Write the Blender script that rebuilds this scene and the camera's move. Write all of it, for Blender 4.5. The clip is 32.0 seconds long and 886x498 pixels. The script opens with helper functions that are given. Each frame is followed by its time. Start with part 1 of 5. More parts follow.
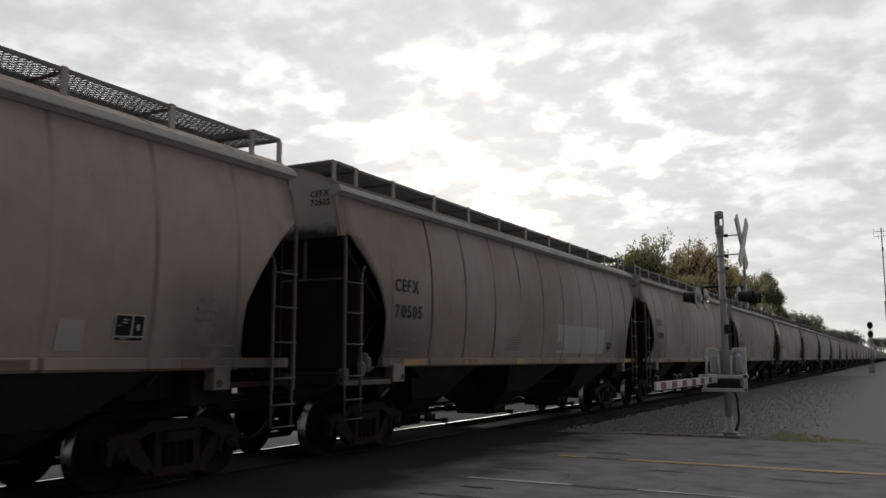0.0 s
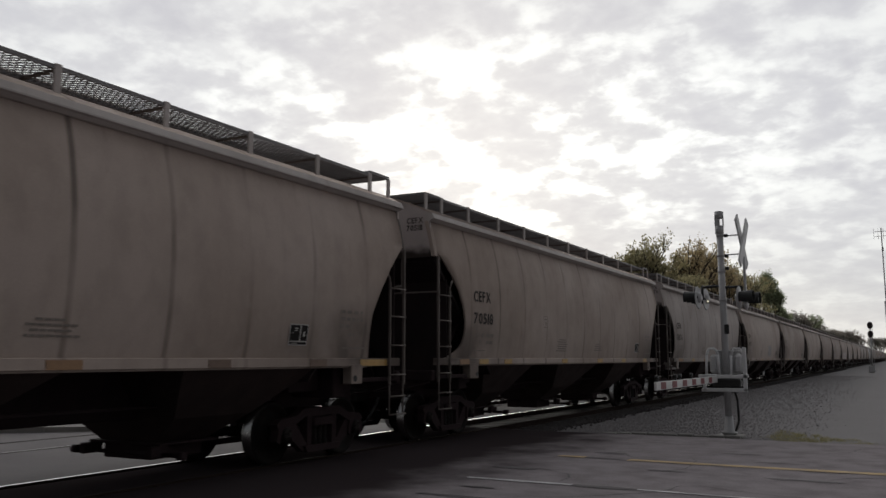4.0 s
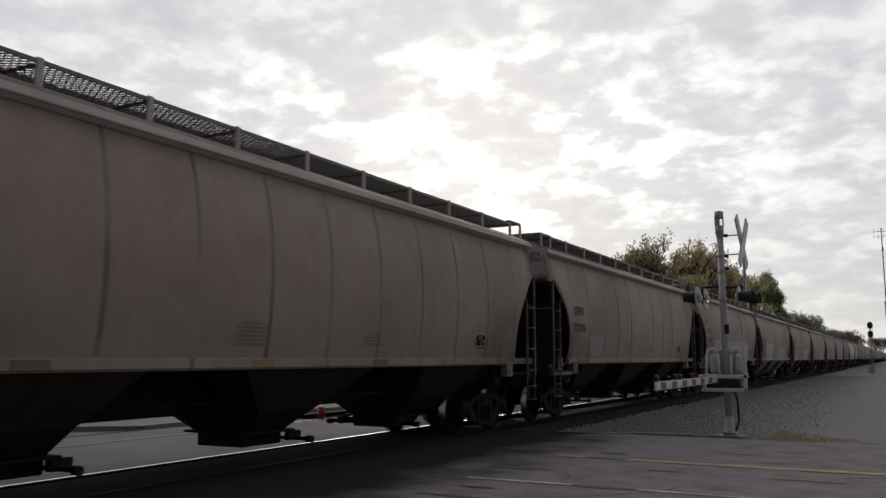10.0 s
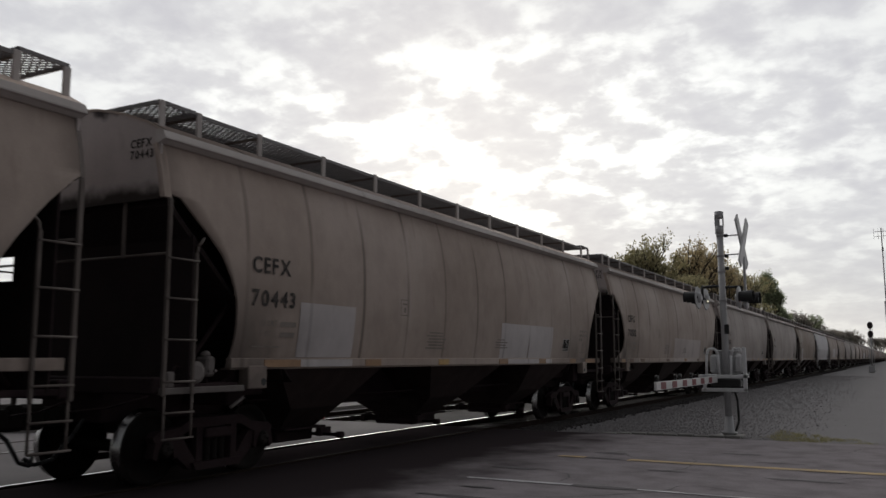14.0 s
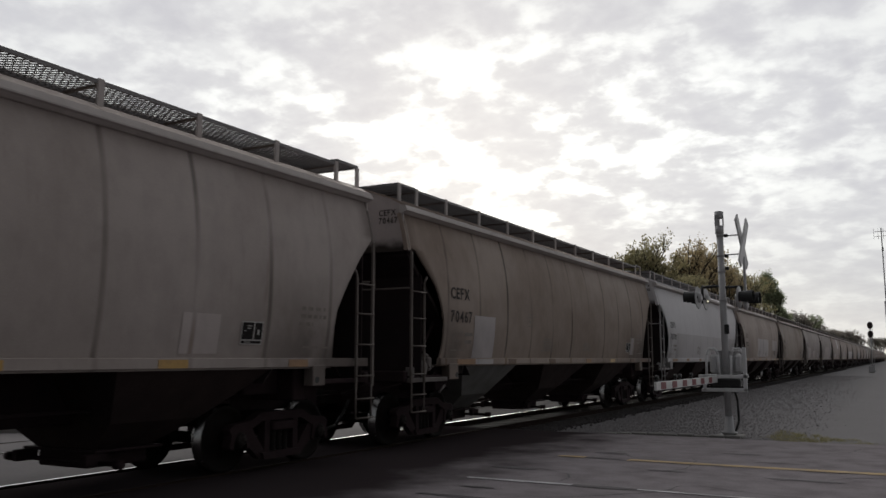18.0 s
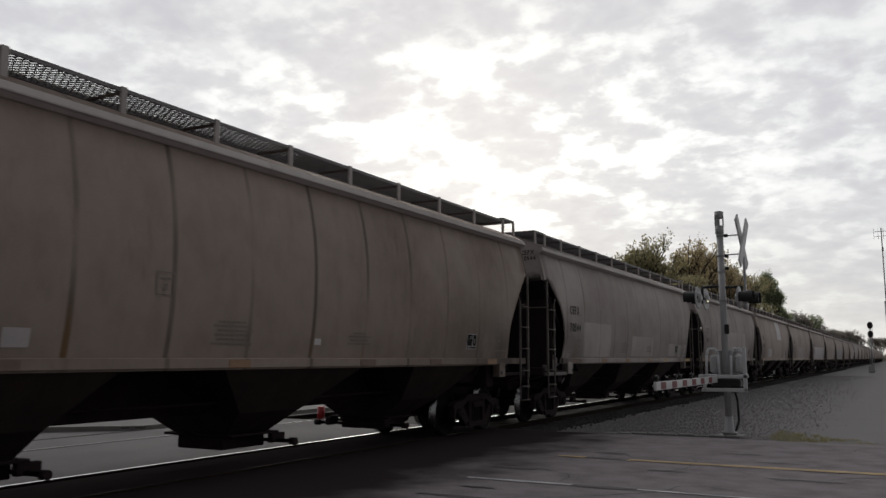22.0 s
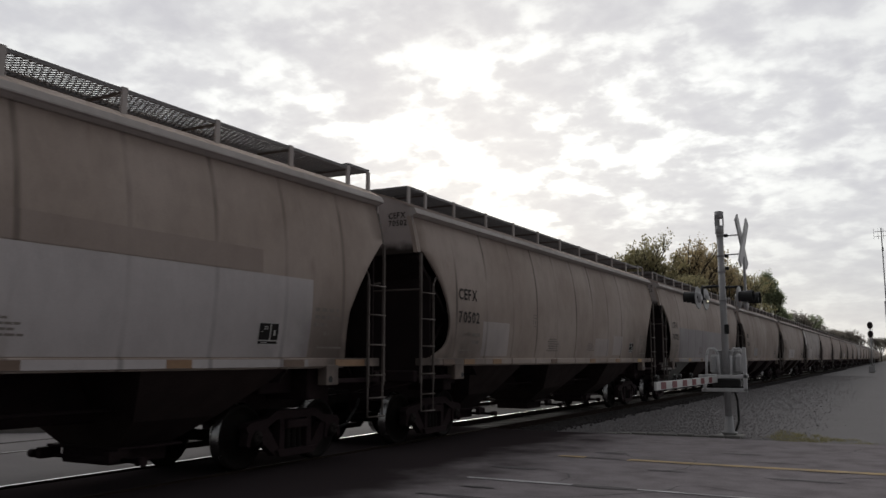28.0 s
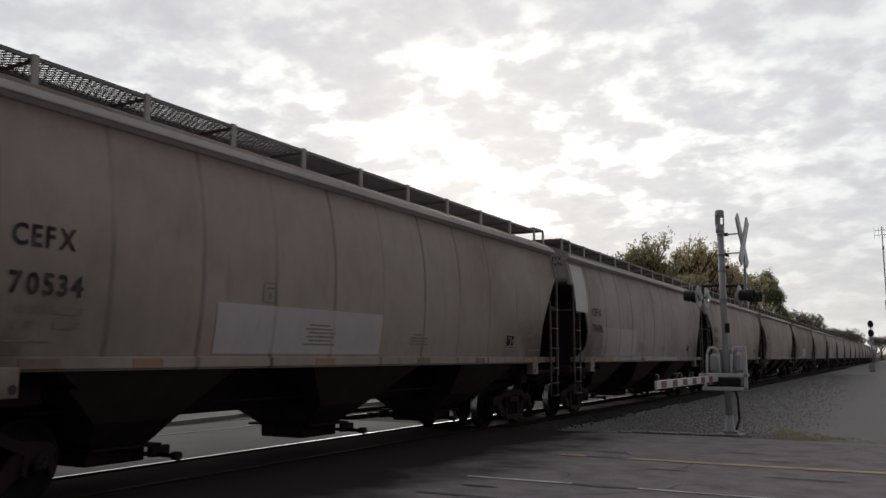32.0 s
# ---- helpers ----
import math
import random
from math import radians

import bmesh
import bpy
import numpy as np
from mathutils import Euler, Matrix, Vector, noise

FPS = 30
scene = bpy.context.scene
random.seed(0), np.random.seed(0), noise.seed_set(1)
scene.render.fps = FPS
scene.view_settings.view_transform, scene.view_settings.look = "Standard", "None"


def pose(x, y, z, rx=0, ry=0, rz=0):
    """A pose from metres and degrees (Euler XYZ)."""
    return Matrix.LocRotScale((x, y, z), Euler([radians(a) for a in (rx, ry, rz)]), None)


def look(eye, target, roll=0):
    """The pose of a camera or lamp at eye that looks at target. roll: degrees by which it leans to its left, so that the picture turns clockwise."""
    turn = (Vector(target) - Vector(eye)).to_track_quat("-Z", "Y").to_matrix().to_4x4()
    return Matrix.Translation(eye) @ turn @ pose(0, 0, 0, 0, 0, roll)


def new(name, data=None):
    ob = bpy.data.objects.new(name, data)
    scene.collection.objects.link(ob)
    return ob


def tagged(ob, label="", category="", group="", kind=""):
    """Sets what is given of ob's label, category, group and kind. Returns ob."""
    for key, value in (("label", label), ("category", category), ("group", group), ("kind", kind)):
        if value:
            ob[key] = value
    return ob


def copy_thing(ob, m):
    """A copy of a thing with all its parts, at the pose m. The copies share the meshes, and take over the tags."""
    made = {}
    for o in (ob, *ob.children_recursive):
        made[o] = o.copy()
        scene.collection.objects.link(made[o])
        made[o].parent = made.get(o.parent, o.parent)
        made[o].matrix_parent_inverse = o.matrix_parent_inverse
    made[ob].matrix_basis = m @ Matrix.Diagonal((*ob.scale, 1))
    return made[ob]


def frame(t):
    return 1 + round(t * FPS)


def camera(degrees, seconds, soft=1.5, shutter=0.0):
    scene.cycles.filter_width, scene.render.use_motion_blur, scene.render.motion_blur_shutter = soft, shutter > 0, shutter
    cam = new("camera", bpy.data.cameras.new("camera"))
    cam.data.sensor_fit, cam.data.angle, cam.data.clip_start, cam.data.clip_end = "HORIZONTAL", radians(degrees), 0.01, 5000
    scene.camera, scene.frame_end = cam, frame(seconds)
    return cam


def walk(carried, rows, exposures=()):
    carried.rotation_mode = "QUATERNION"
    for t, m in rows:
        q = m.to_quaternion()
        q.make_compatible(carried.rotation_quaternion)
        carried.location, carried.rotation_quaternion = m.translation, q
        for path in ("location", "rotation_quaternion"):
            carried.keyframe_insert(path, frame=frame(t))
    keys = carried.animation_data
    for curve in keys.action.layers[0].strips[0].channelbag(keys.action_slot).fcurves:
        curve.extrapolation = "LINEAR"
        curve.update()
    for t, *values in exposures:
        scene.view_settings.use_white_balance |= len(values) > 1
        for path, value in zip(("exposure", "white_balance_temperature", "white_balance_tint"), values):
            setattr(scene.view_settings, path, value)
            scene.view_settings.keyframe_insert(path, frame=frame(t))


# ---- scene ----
# ---- camera: it stands still on the roadside, with a nudge near the end ----
EYE = Vector((0.0, 0.0, 1.556))
TURN, TILT = 28.37, 7.416      # degrees: to the left of the track's direction, and upwards


def aim(turn=0.0, tilt=0.0):
    a, p = radians(TURN + turn), radians(TILT + tilt)
    way = Vector((-math.sin(a) * math.cos(p), math.cos(a) * math.cos(p), math.sin(p)))
    return look(EYE, EYE + way)


cam = camera(55.65, 32.0, soft=1.5, shutter=0.06)
walk(cam, [(0.0, aim()), (30.0, aim()), (30.8, aim()), (31.0, aim(0.0, -0.06)), (31.3, aim(0.05, -0.07)), (31.5, aim(0.12, -0.08)),
           (31.8, aim(0.06, -0.08)), (32.0, aim(0.03, -0.08))])

# ---- light: a low sun behind a bright broken cloud cover, beyond the train ----
SUN_DIR = Vector((-0.446, 0.848, 0.286)).normalized()
GLOW_DIR = Vector((-0.42, 0.868, 0.240)).normalized()   # the brightest part of the cloud
sun_data = bpy.data.lights.new("sun", "SUN")
sun_data.energy, sun_data.angle, sun_data.color = 0.55, radians(24), (1.0, 0.94, 0.86)
sun = new("sun", sun_data)
sun.matrix_world = look(SUN_DIR * 300, (0, 0, 0))


def build_world():
    world = bpy.data.worlds.new("overcast")
    scene.world = world
    world.use_nodes = True
    nt = world.node_tree
    nt.nodes.clear()
    n, l = nt.nodes.new, nt.links.new

    def math_node(op, a, b=None, clamp=False):
        m = n("ShaderNodeMath")
        m.operation, m.use_clamp = op, clamp
        for i, v in enumerate((a, b)):
            if v is None:
                continue
            if isinstance(v, (int, float)):
                m.inputs[i].default_value = v
            else:
                l(v, m.inputs[i])
        return m.outputs[0]

    def mix(fac, a, b):
        m = n("ShaderNodeMix")
        m.data_type = "RGBA"
        for i, v in ((0, fac), (6, a), (7, b)):
            if isinstance(v, (int, float)):
                m.inputs[i].default_value = v
            elif isinstance(v, tuple):
                m.inputs[i].default_value = (*v, 1)
            else:
                l(v, m.inputs[i])
        return m.outputs[2]

    def noise_node(vec, scale, detail, rough, dist=0.0):
        t = n("ShaderNodeTexNoise")
        t.inputs["Scale"].default_value, t.inputs["Detail"].default_value = scale, detail
        t.inputs["Roughness"].default_value, t.inputs["Distortion"].default_value = rough, dist
        l(vec, t.inputs["Vector"])
        return t.outputs[0]

    def ramp(v, a, b):
        m = n("ShaderNodeMapRange")
        m.interpolation_type = "SMOOTHSTEP"
        m.inputs[1].default_value, m.inputs[2].default_value = a, b
        l(v, m.inputs[0])
        return m.outputs[0]

    coord = n("ShaderNodeTexCoord").outputs["Generated"]
    sep = n("ShaderNodeSeparateXYZ")
    l(coord, sep.inputs[0])
    # the cloud deck lies flat overhead, so that it draws together towards the horizon
    up = math_node("ADD", math_node("MAXIMUM", sep.outputs[2], 0.0), 0.26)
    deck = n("ShaderNodeCombineXYZ")
    l(math_node("DIVIDE", sep.outputs[0], up), deck.inputs[0])
    l(math_node("DIVIDE", sep.outputs[1], up), deck.inputs[1])
    deck = deck.outputs[0]
    dot = n("ShaderNodeVectorMath")
    dot.operation = "DOT_PRODUCT"
    l(coord, dot.inputs[0])
    dot.inputs[1].default_value = GLOW_DIR
    off = n("ShaderNodeVectorMath")
    off.operation = "SUBTRACT"
    l(coord, off.inputs[0])
    off.inputs[1].default_value = GLOW_DIR
    flat = n("ShaderNodeVectorMath")
    flat.operation = "MULTIPLY"
    l(off.outputs[0], flat.inputs[0])
    flat.inputs[1].default_value = (1.0, 1.0, 2.6)
    far = n("ShaderNodeVectorMath")
    far.operation = "LENGTH"
    l(flat.outputs[0], far.inputs[0])
    glow = ramp(far.outputs["Value"], 0.50, 0.03)
    wide = ramp(far.outputs["Value"], 1.0, 0.1)
    big = ramp(noise_node(deck, 1.9, 3.0, 0.5, 0.3), 0.34, 0.66)
    mid = ramp(noise_node(deck, 6.0, 6.0, 0.52, 0.2), 0.36, 0.66)
    small = ramp(noise_node(deck, 16.0, 4.0, 0.52, 0.2), 0.32, 0.70)
    lumps = math_node("ADD", math_node("MULTIPLY", big, 0.20), math_node("ADD", math_node("MULTIPLY", mid, 0.50), math_node("MULTIPLY", small, 0.30)))
    breaks = ramp(lumps, 0.36, 0.80)
    thick = mix(lumps, (0.60, 0.595, 0.632), (0.86, 0.865, 0.855))
    low = ramp(sep.outputs[2], 0.22, 0.0)
    thick = mix(math_node("MULTIPLY", low, 0.5), thick, (0.635, 0.65, 0.662))
    away = n("ShaderNodeMapRange")
    away.interpolation_type = "SMOOTHSTEP"
    away.inputs[1].default_value, away.inputs[2].default_value = 0.0, 0.70
    away.inputs[3].default_value, away.inputs[4].default_value = 0.20, 1.0
    l(dot.outputs["Value"], away.inputs[0])
    shade = n("ShaderNodeMix")
    shade.data_type, shade.blend_type = "RGBA", "MULTIPLY"
    shade.inputs[0].default_value = 1.0
    l(thick, shade.inputs[6])
    l(away.outputs[0], shade.inputs[7])
    thick = shade.outputs[2]
    lit = n("ShaderNodeMix")
    lit.data_type, lit.blend_type = "RGBA", "ADD"
    lit.inputs[0].default_value = 1.0
    l(thick, lit.inputs[6])
    rays = n("ShaderNodeMix")
    rays.data_type, rays.blend_type = "RGBA", "MULTIPLY"
    rays.inputs[0].default_value = 1.0
    rays.inputs[6].default_value = (0.96, 1.0, 0.90, 1)
    strength = math_node("ADD", math_node("MULTIPLY", glow, math_node("ADD", math_node("MULTIPLY", breaks, 0.30), 0.07)),
                         math_node("MULTIPLY", wide, math_node("MULTIPLY", breaks, 0.13)))
    grey = n("ShaderNodeCombineColor")
    for i in range(3):
        l(strength, grey.inputs[i])
    l(grey.outputs[0], rays.inputs[7])
    l(rays.outputs[2], lit.inputs[7])
    sky = n("ShaderNodeTexSky")
    sky.sky_type, sky.sun_disc = "NISHITA", False
    sky.sun_elevation, sky.sun_rotation = math.asin(SUN_DIR.z), math.atan2(SUN_DIR.x, SUN_DIR.y)
    clear = n("ShaderNodeMix")
    clear.data_type, clear.blend_type = "RGBA", "MULTIPLY"
    clear.inputs[0].default_value = 1.0
    l(sky.outputs[0], clear.inputs[6])
    clear.inputs[7].default_value = (0.1, 0.1, 0.1, 1)
    out = mix(0.94, clear.outputs[2], lit.outputs[2])
    bg = n("ShaderNodeBackground")
    l(out, bg.inputs[0])
    bg.inputs[1].default_value = 1.0
    l(bg.outputs[0], n("ShaderNodeOutputWorld").inputs[0])


build_world()
scene.view_settings.exposure = 0.0


# ---- materials ----
def material(name, color, rough=0.6, metal=0.0, vary=0.25, scale=4.0, fine=60.0, bump=0.15, second=None, stretch=(1, 1, 1), amount=0.5, coat=0.0):
    """A surface with stains at one scale and grain at another; second: the colour of the stains."""
    m = bpy.data.materials.new(name)
    m.use_nodes = True
    nt = m.node_tree
    n, l = nt.nodes.new, nt.links.new
    b = nt.nodes["Principled BSDF"]
    b.inputs["Metallic"].default_value = metal
    tc = n("ShaderNodeTexCoord").outputs["Object"]
    mp = n("ShaderNodeMapping")
    mp.inputs["Scale"].default_value = stretch
    l(tc, mp.inputs[0])
    big, grain = n("ShaderNodeTexNoise"), n("ShaderNodeTexNoise")
    for t, s, d in ((big, scale, 6.0), (grain, fine, 3.0)):
        t.inputs["Scale"].default_value, t.inputs["Detail"].default_value = s, d
        l(mp.outputs[0], t.inputs["Vector"])
    r = n("ShaderNodeMapRange")
    r.inputs[1].default_value, r.inputs[2].default_value = 0.38, 0.68
    l(big.outputs[0], r.inputs[0])
    f = n("ShaderNodeMath")
    f.operation = "MULTIPLY"
    l(r.outputs[0], f.inputs[0])
    f.inputs[1].default_value = amount
    mx = n("ShaderNodeMix")
    mx.data_type = "RGBA"
    second = second or tuple(c * (1 - vary) for c in color)
    mx.inputs[6].default_value, mx.inputs[7].default_value = (*color, 1), (*second, 1)
    l(f.outputs[0], mx.inputs[0])
    g = n("ShaderNodeMapRange")
    g.inputs[3].default_value, g.inputs[4].default_value = 1 - vary * 0.6, 1 + vary * 0.6
    l(grain.outputs[0], g.inputs[0])
    hs = n("ShaderNodeHueSaturation")
    l(g.outputs[0], hs.inputs["Value"])
    l(mx.outputs[2], hs.inputs["Color"])
    l(hs.outputs[0], b.inputs["Base Color"])
    rr = n("ShaderNodeMapRange")
    rr.inputs[3].default_value, rr.inputs[4].default_value = max(rough - 0.12, 0.05), min(rough + 0.12, 1)
    l(big.outputs[0], rr.inputs[0])
    l(rr.outputs[0], b.inputs["Roughness"])
    bp = n("ShaderNodeBump")
    bp.inputs["Strength"].default_value, bp.inputs["Distance"].default_value = bump, 0.01
    l(grain.outputs[0], bp.inputs["Height"])
    l(bp.outputs[0], b.inputs["Normal"])
    b.inputs["Coat Weight"].default_value = coat
    return m


def car_paint(name, color, dirt, amount=0.6, seam=0.55):
    """Freight-car paint: rain streaks, soot along the weld seams every 1.365 m, dust and rust."""
    m = bpy.data.materials.new(name)
    m.use_nodes = True
    nt = m.node_tree
    n, l = nt.nodes.new, nt.links.new
    b = nt.nodes["Principled BSDF"]
    tc = n("ShaderNodeTexCoord").outputs["Object"]
    info = n("ShaderNodeObjectInfo")
    shift = n("ShaderNodeVectorMath")
    shift.operation = "ADD"
    rnd = n("ShaderNodeMath")
    rnd.operation = "MULTIPLY"
    l(info.outputs["Random"], rnd.inputs[0])
    rnd.inputs[1].default_value = 90.0
    comb = n("ShaderNodeCombineXYZ")
    l(rnd.outputs[0], comb.inputs[1])
    l(tc, shift.inputs[0])
    l(comb.outputs[0], shift.inputs[1])

    def tex(stretch, scale, detail, lo, hi):
        mp = n("ShaderNodeMapping")
        mp.inputs["Scale"].default_value = stretch
        l(shift.outputs[0], mp.inputs[0])
        t = n("ShaderNodeTexNoise")
        t.inputs["Scale"].default_value, t.inputs["Detail"].default_value = scale, detail
        l(mp.outputs[0], t.inputs["Vector"])
        r = n("ShaderNodeMapRange")
        r.inputs[1].default_value, r.inputs[2].default_value = lo, hi
        l(t.outputs[0], r.inputs[0])
        return r.outputs[0]

    def mul(a, k):
        q = n("ShaderNodeMath")
        q.operation = "MULTIPLY"
        for i, v in enumerate((a, k)):
            if isinstance(v, (int, float)):
                q.inputs[i].default_value = v
            else:
                l(v, q.inputs[i])
        return q.outputs[0]

    def over(base, col, fac):
        q = n("ShaderNodeMix")
        q.data_type = "RGBA"
        if isinstance(base, tuple):
            q.inputs[6].default_value = (*base, 1)
        else:
            l(base, q.inputs[6])
        q.inputs[7].default_value = (*col, 1)
        l(fac, q.inputs[0])
        return q.outputs[2]

    streak = tex((1, 3.0, 0.16), 1.4, 5, 0.42, 0.72)
    cloud = tex((1, 0.5, 0.6), 0.9, 5, 0.38, 0.66)
    rust = tex((1, 2.0, 0.5), 2.2, 7, 0.66, 0.78)
    grain = tex((1, 1, 1), 55, 3, 0.0, 1.0)
    sep = n("ShaderNodeSeparateXYZ")
    l(tc, sep.inputs[0])
    ph = n("ShaderNodeMath")
    ph.operation = "ADD"
    l(sep.outputs[1], ph.inputs[0])
    ph.inputs[1].default_value = -0.06 + 8.155 + 1.365 * 20
    pp = n("ShaderNodeMath")
    pp.operation = "PINGPONG"
    l(ph.outputs[0], pp.inputs[0])
    pp.inputs[1].default_value = 1.365 / 2
    sr = n("ShaderNodeMapRange")
    sr.interpolation_type = "SMOOTHSTEP"
    sr.inputs[1].default_value, sr.inputs[2].default_value = 0.062, 0.012
    l(pp.outputs[0], sr.inputs[0])
    seam_soot = mul(mul(sr.outputs[0], tex((1, 0.9, 0.30), 1.5, 4, 0.37, 0.62)), seam)
    worn = n("ShaderNodeMapRange")
    worn.inputs[3].default_value, worn.inputs[4].default_value = 0.7, 1.6
    l(info.outputs["Random"], worn.inputs[0])
    seam_soot = mul(seam_soot, worn.outputs[0])
    c = over(color, dirt, mul(cloud, amount * 0.75))
    c = over(c, tuple(v * 0.62 for v in dirt), mul(streak, amount * 0.13))
    c = over(c, tuple(v * 0.70 for v in dirt), mul(tex((1, 1.1, 0.8), 2.6, 8, 0.46, 0.72), amount * 0.36))
    c = over(c, tuple(min(1, v * 1.12) for v in color), mul(tex((1, 1.6, 1.0), 5.0, 6, 0.50, 0.70), amount * 0.3))
    c = over(c, (0.13, 0.07, 0.04), mul(rust, amount * 0.35))
    c = over(c, (0.06, 0.047, 0.038), seam_soot)
    # rust bleeding from the lower ends of some seams
    foot = n("ShaderNodeMapRange")
    foot.interpolation_type = "SMOOTHSTEP"
    foot.inputs[1].default_value, foot.inputs[2].default_value = 2.3, 1.7
    l(sep.outputs[2], foot.inputs[0])
    c = over(c, (0.20, 0.115, 0.055), mul(mul(sr.outputs[0], foot.outputs[0]), mul(tex((1, 0.55, 0.2), 1.1, 3, 0.56, 0.68), seam)))
    # soot and road spray thrown up over the trucks
    if seam > 0:
        far = n("ShaderNodeMath")
        far.operation = "ABSOLUTE"
        l(sep.outputs[1], far.inputs[0])
        ends, low = n("ShaderNodeMapRange"), n("ShaderNodeMapRange")
        for q, v, a, z in ((ends, far.outputs[0], 3.8, 7.4), (low, sep.outputs[2], 3.0, 1.55)):
            q.interpolation_type = "SMOOTHSTEP"
            q.inputs[1].default_value, q.inputs[2].default_value = a, z
            l(v, q.inputs[0])
        c = over(c, (0.105, 0.085, 0.075), mul(mul(ends.outputs[0], low.outputs[0]), mul(tex((1, 0.8, 0.7), 1.6, 6, 0.24, 0.56), 0.9)))
    g = n("ShaderNodeMapRange")
    g.inputs[3].default_value, g.inputs[4].default_value = 0.9, 1.1
    l(grain, g.inputs[0])
    hs = n("ShaderNodeHueSaturation")
    l(g.outputs[0], hs.inputs["Value"])
    l(c, hs.inputs["Color"])
    l(hs.outputs[0], b.inputs["Base Color"])
    rr = n("ShaderNodeMapRange")
    rr.inputs[3].default_value, rr.inputs[4].default_value = 0.6, 0.85
    l(cloud, rr.inputs[0])
    l(rr.outputs[0], b.inputs["Roughness"])
    b.inputs["Specular IOR Level"].default_value = 0.18
    bp = n("ShaderNodeBump")
    bp.inputs["Strength"].default_value, bp.inputs["Distance"].default_value = 0.10, 0.010
    l(sr.outputs[0], bp.inputs["Height"])
    l(bp.outputs[0], b.inputs["Normal"])
    return m


PAINTS = {
    "beige": car_paint("weathered_beige_paint", (0.474, 0.39, 0.342), (0.306, 0.241, 0.203)),
    "grey": car_paint("weathered_grey_paint", (0.450, 0.393, 0.364), (0.294, 0.248, 0.224), 0.6),
    "tan": car_paint("weathered_tan_paint", (0.428, 0.350, 0.308), (0.289, 0.228, 0.194), 0.6, 0.7),
    "brown": car_paint("sooty_brown_paint", (0.371, 0.298, 0.252), (0.229, 0.177, 0.145), 0.7, 1.0),
    "white": car_paint("fresh_white_paint", (0.676, 0.652, 0.661), (0.545, 0.52, 0.514), 0.3, 0.1),
}
PATCH = {
    "l": car_paint("repainted_light_grey", (0.545, 0.48, 0.458), (0.42, 0.362, 0.34), 0.6, 0.5),
    "L": car_paint("repainted_pale_grey", (0.61, 0.562, 0.556), (0.49, 0.446, 0.438), 0.55, 0.4),
    "b": car_paint("repainted_blue_grey", (0.405, 0.373, 0.378), (0.32, 0.290, 0.288), 0.5, 0.4),
    "w": car_paint("repainted_white", (0.763, 0.725, 0.714), (0.621, 0.578, 0.561), 0.35, 0.2),
    "g": car_paint("grey_band_paint", (0.575, 0.545, 0.548), (0.475, 0.445, 0.44), 0.4, 0.2),
    "v": car_paint("lavender_grey_paint", (0.354, 0.332, 0.349), (0.294, 0.273, 0.281), 0.4, 0.3),
    "d": car_paint("brown_soot_band", (0.398, 0.324, 0.286), (0.294, 0.232, 0.202), 0.5, 0.4),
    "y": car_paint("faded_yellow_stripe", (0.545, 0.349, 0.131), (0.371, 0.229, 0.0981), 0.5, 0.1),
    "r": car_paint("rust_run", (0.218, 0.18, 0.153), (0.153, 0.12, 0.0981), 0.5, 0.1),
}
LADDER = car_paint("sooty_ladder_paint", (0.19, 0.162, 0.147), (0.085, 0.07, 0.062), 0.9, 0.0)
LADDER_PALE = car_paint("pale_ladder_paint", (0.42, 0.40, 0.40), (0.26, 0.24, 0.235), 0.6, 0.0)
END_PAINT = car_paint("end_wall_paint", (0.52, 0.462, 0.445), (0.35, 0.304, 0.287), 0.5, 0.0)
# eaves and walkway posts, coloured paler than the sides
EAVE = car_paint("pale_eave", (0.52, 0.475, 0.452), (0.35, 0.31, 0.29), 0.6, 0.0)
END_PALE = car_paint("pale_end_wall_paint", (0.60, 0.58, 0.585), (0.46, 0.43, 0.42), 0.5, 0.0)
VALVE = car_paint("dusty_grey_casting", (0.24, 0.215, 0.205), (0.11, 0.095, 0.088), 0.7, 0.0)


def dull(m, level=0.12):
    """Takes nearly all the gloss from a surface."""
    m.node_tree.nodes["Principled BSDF"].inputs["Specular IOR Level"].default_value = level
    return m


# soot-dark underframe; the shade's reddish black is put into the colour as well
UNDER = dull(material("sooty_shaded_underframe", (0.030, 0.0195, 0.0215), 0.9, 0.0, 0.4, 3.0, 40, 0.3, (0.050, 0.033, 0.034)))
# car-end sheets lie in shade; that shade is put into this black
SLOPE = dull(material("shade_black_sheet", (0.026, 0.0185, 0.0195), 0.9, 0.0, 0.4, 2.0, 30, 0.2, (0.042, 0.030, 0.030)))
GALV = material("galvanized_grating", (0.20, 0.19, 0.19), 0.6, 0.2, 0.25, 6, 60, 0.1)
WHEEL = dull(material("worn_wheel_steel", (0.012, 0.0098, 0.0092), 0.75, 0.0, 0.35, 5, 50, 0.2, (0.024, 0.018, 0.015)), 0.12)
TREAD = material("polished_tread", (0.42, 0.41, 0.40), 0.24, 1.0, 0.15, 9, 80, 0.05)
INK = dull(material("black_stencil_paint", (0.034, 0.031, 0.031), 0.7, 0, 0.3, 8, 60, 0.05, (0.17, 0.145, 0.13), amount=0.6), 0.1)
PANEL_BLACK = dull(material("black_panel_paint", (0.018, 0.016, 0.016), 0.75, 0, 0.3, 8, 60, 0.05, (0.04, 0.034, 0.031)), 0.1)
FAINT = material("faded_stencil_paint", (0.245, 0.208, 0.184), 0.7, 0, 0.3, 8, 60, 0.05)
RIM_INK = material("grimy_white_stencil_paint", (0.50, 0.475, 0.45), 0.6, 0, 0.2, 8, 60, 0.05)
TAPE = material("yellow_reflective_tape", (0.50, 0.30, 0.085), 0.5, 0, 0.3, 8, 50, 0.05, (0.30, 0.19, 0.08))
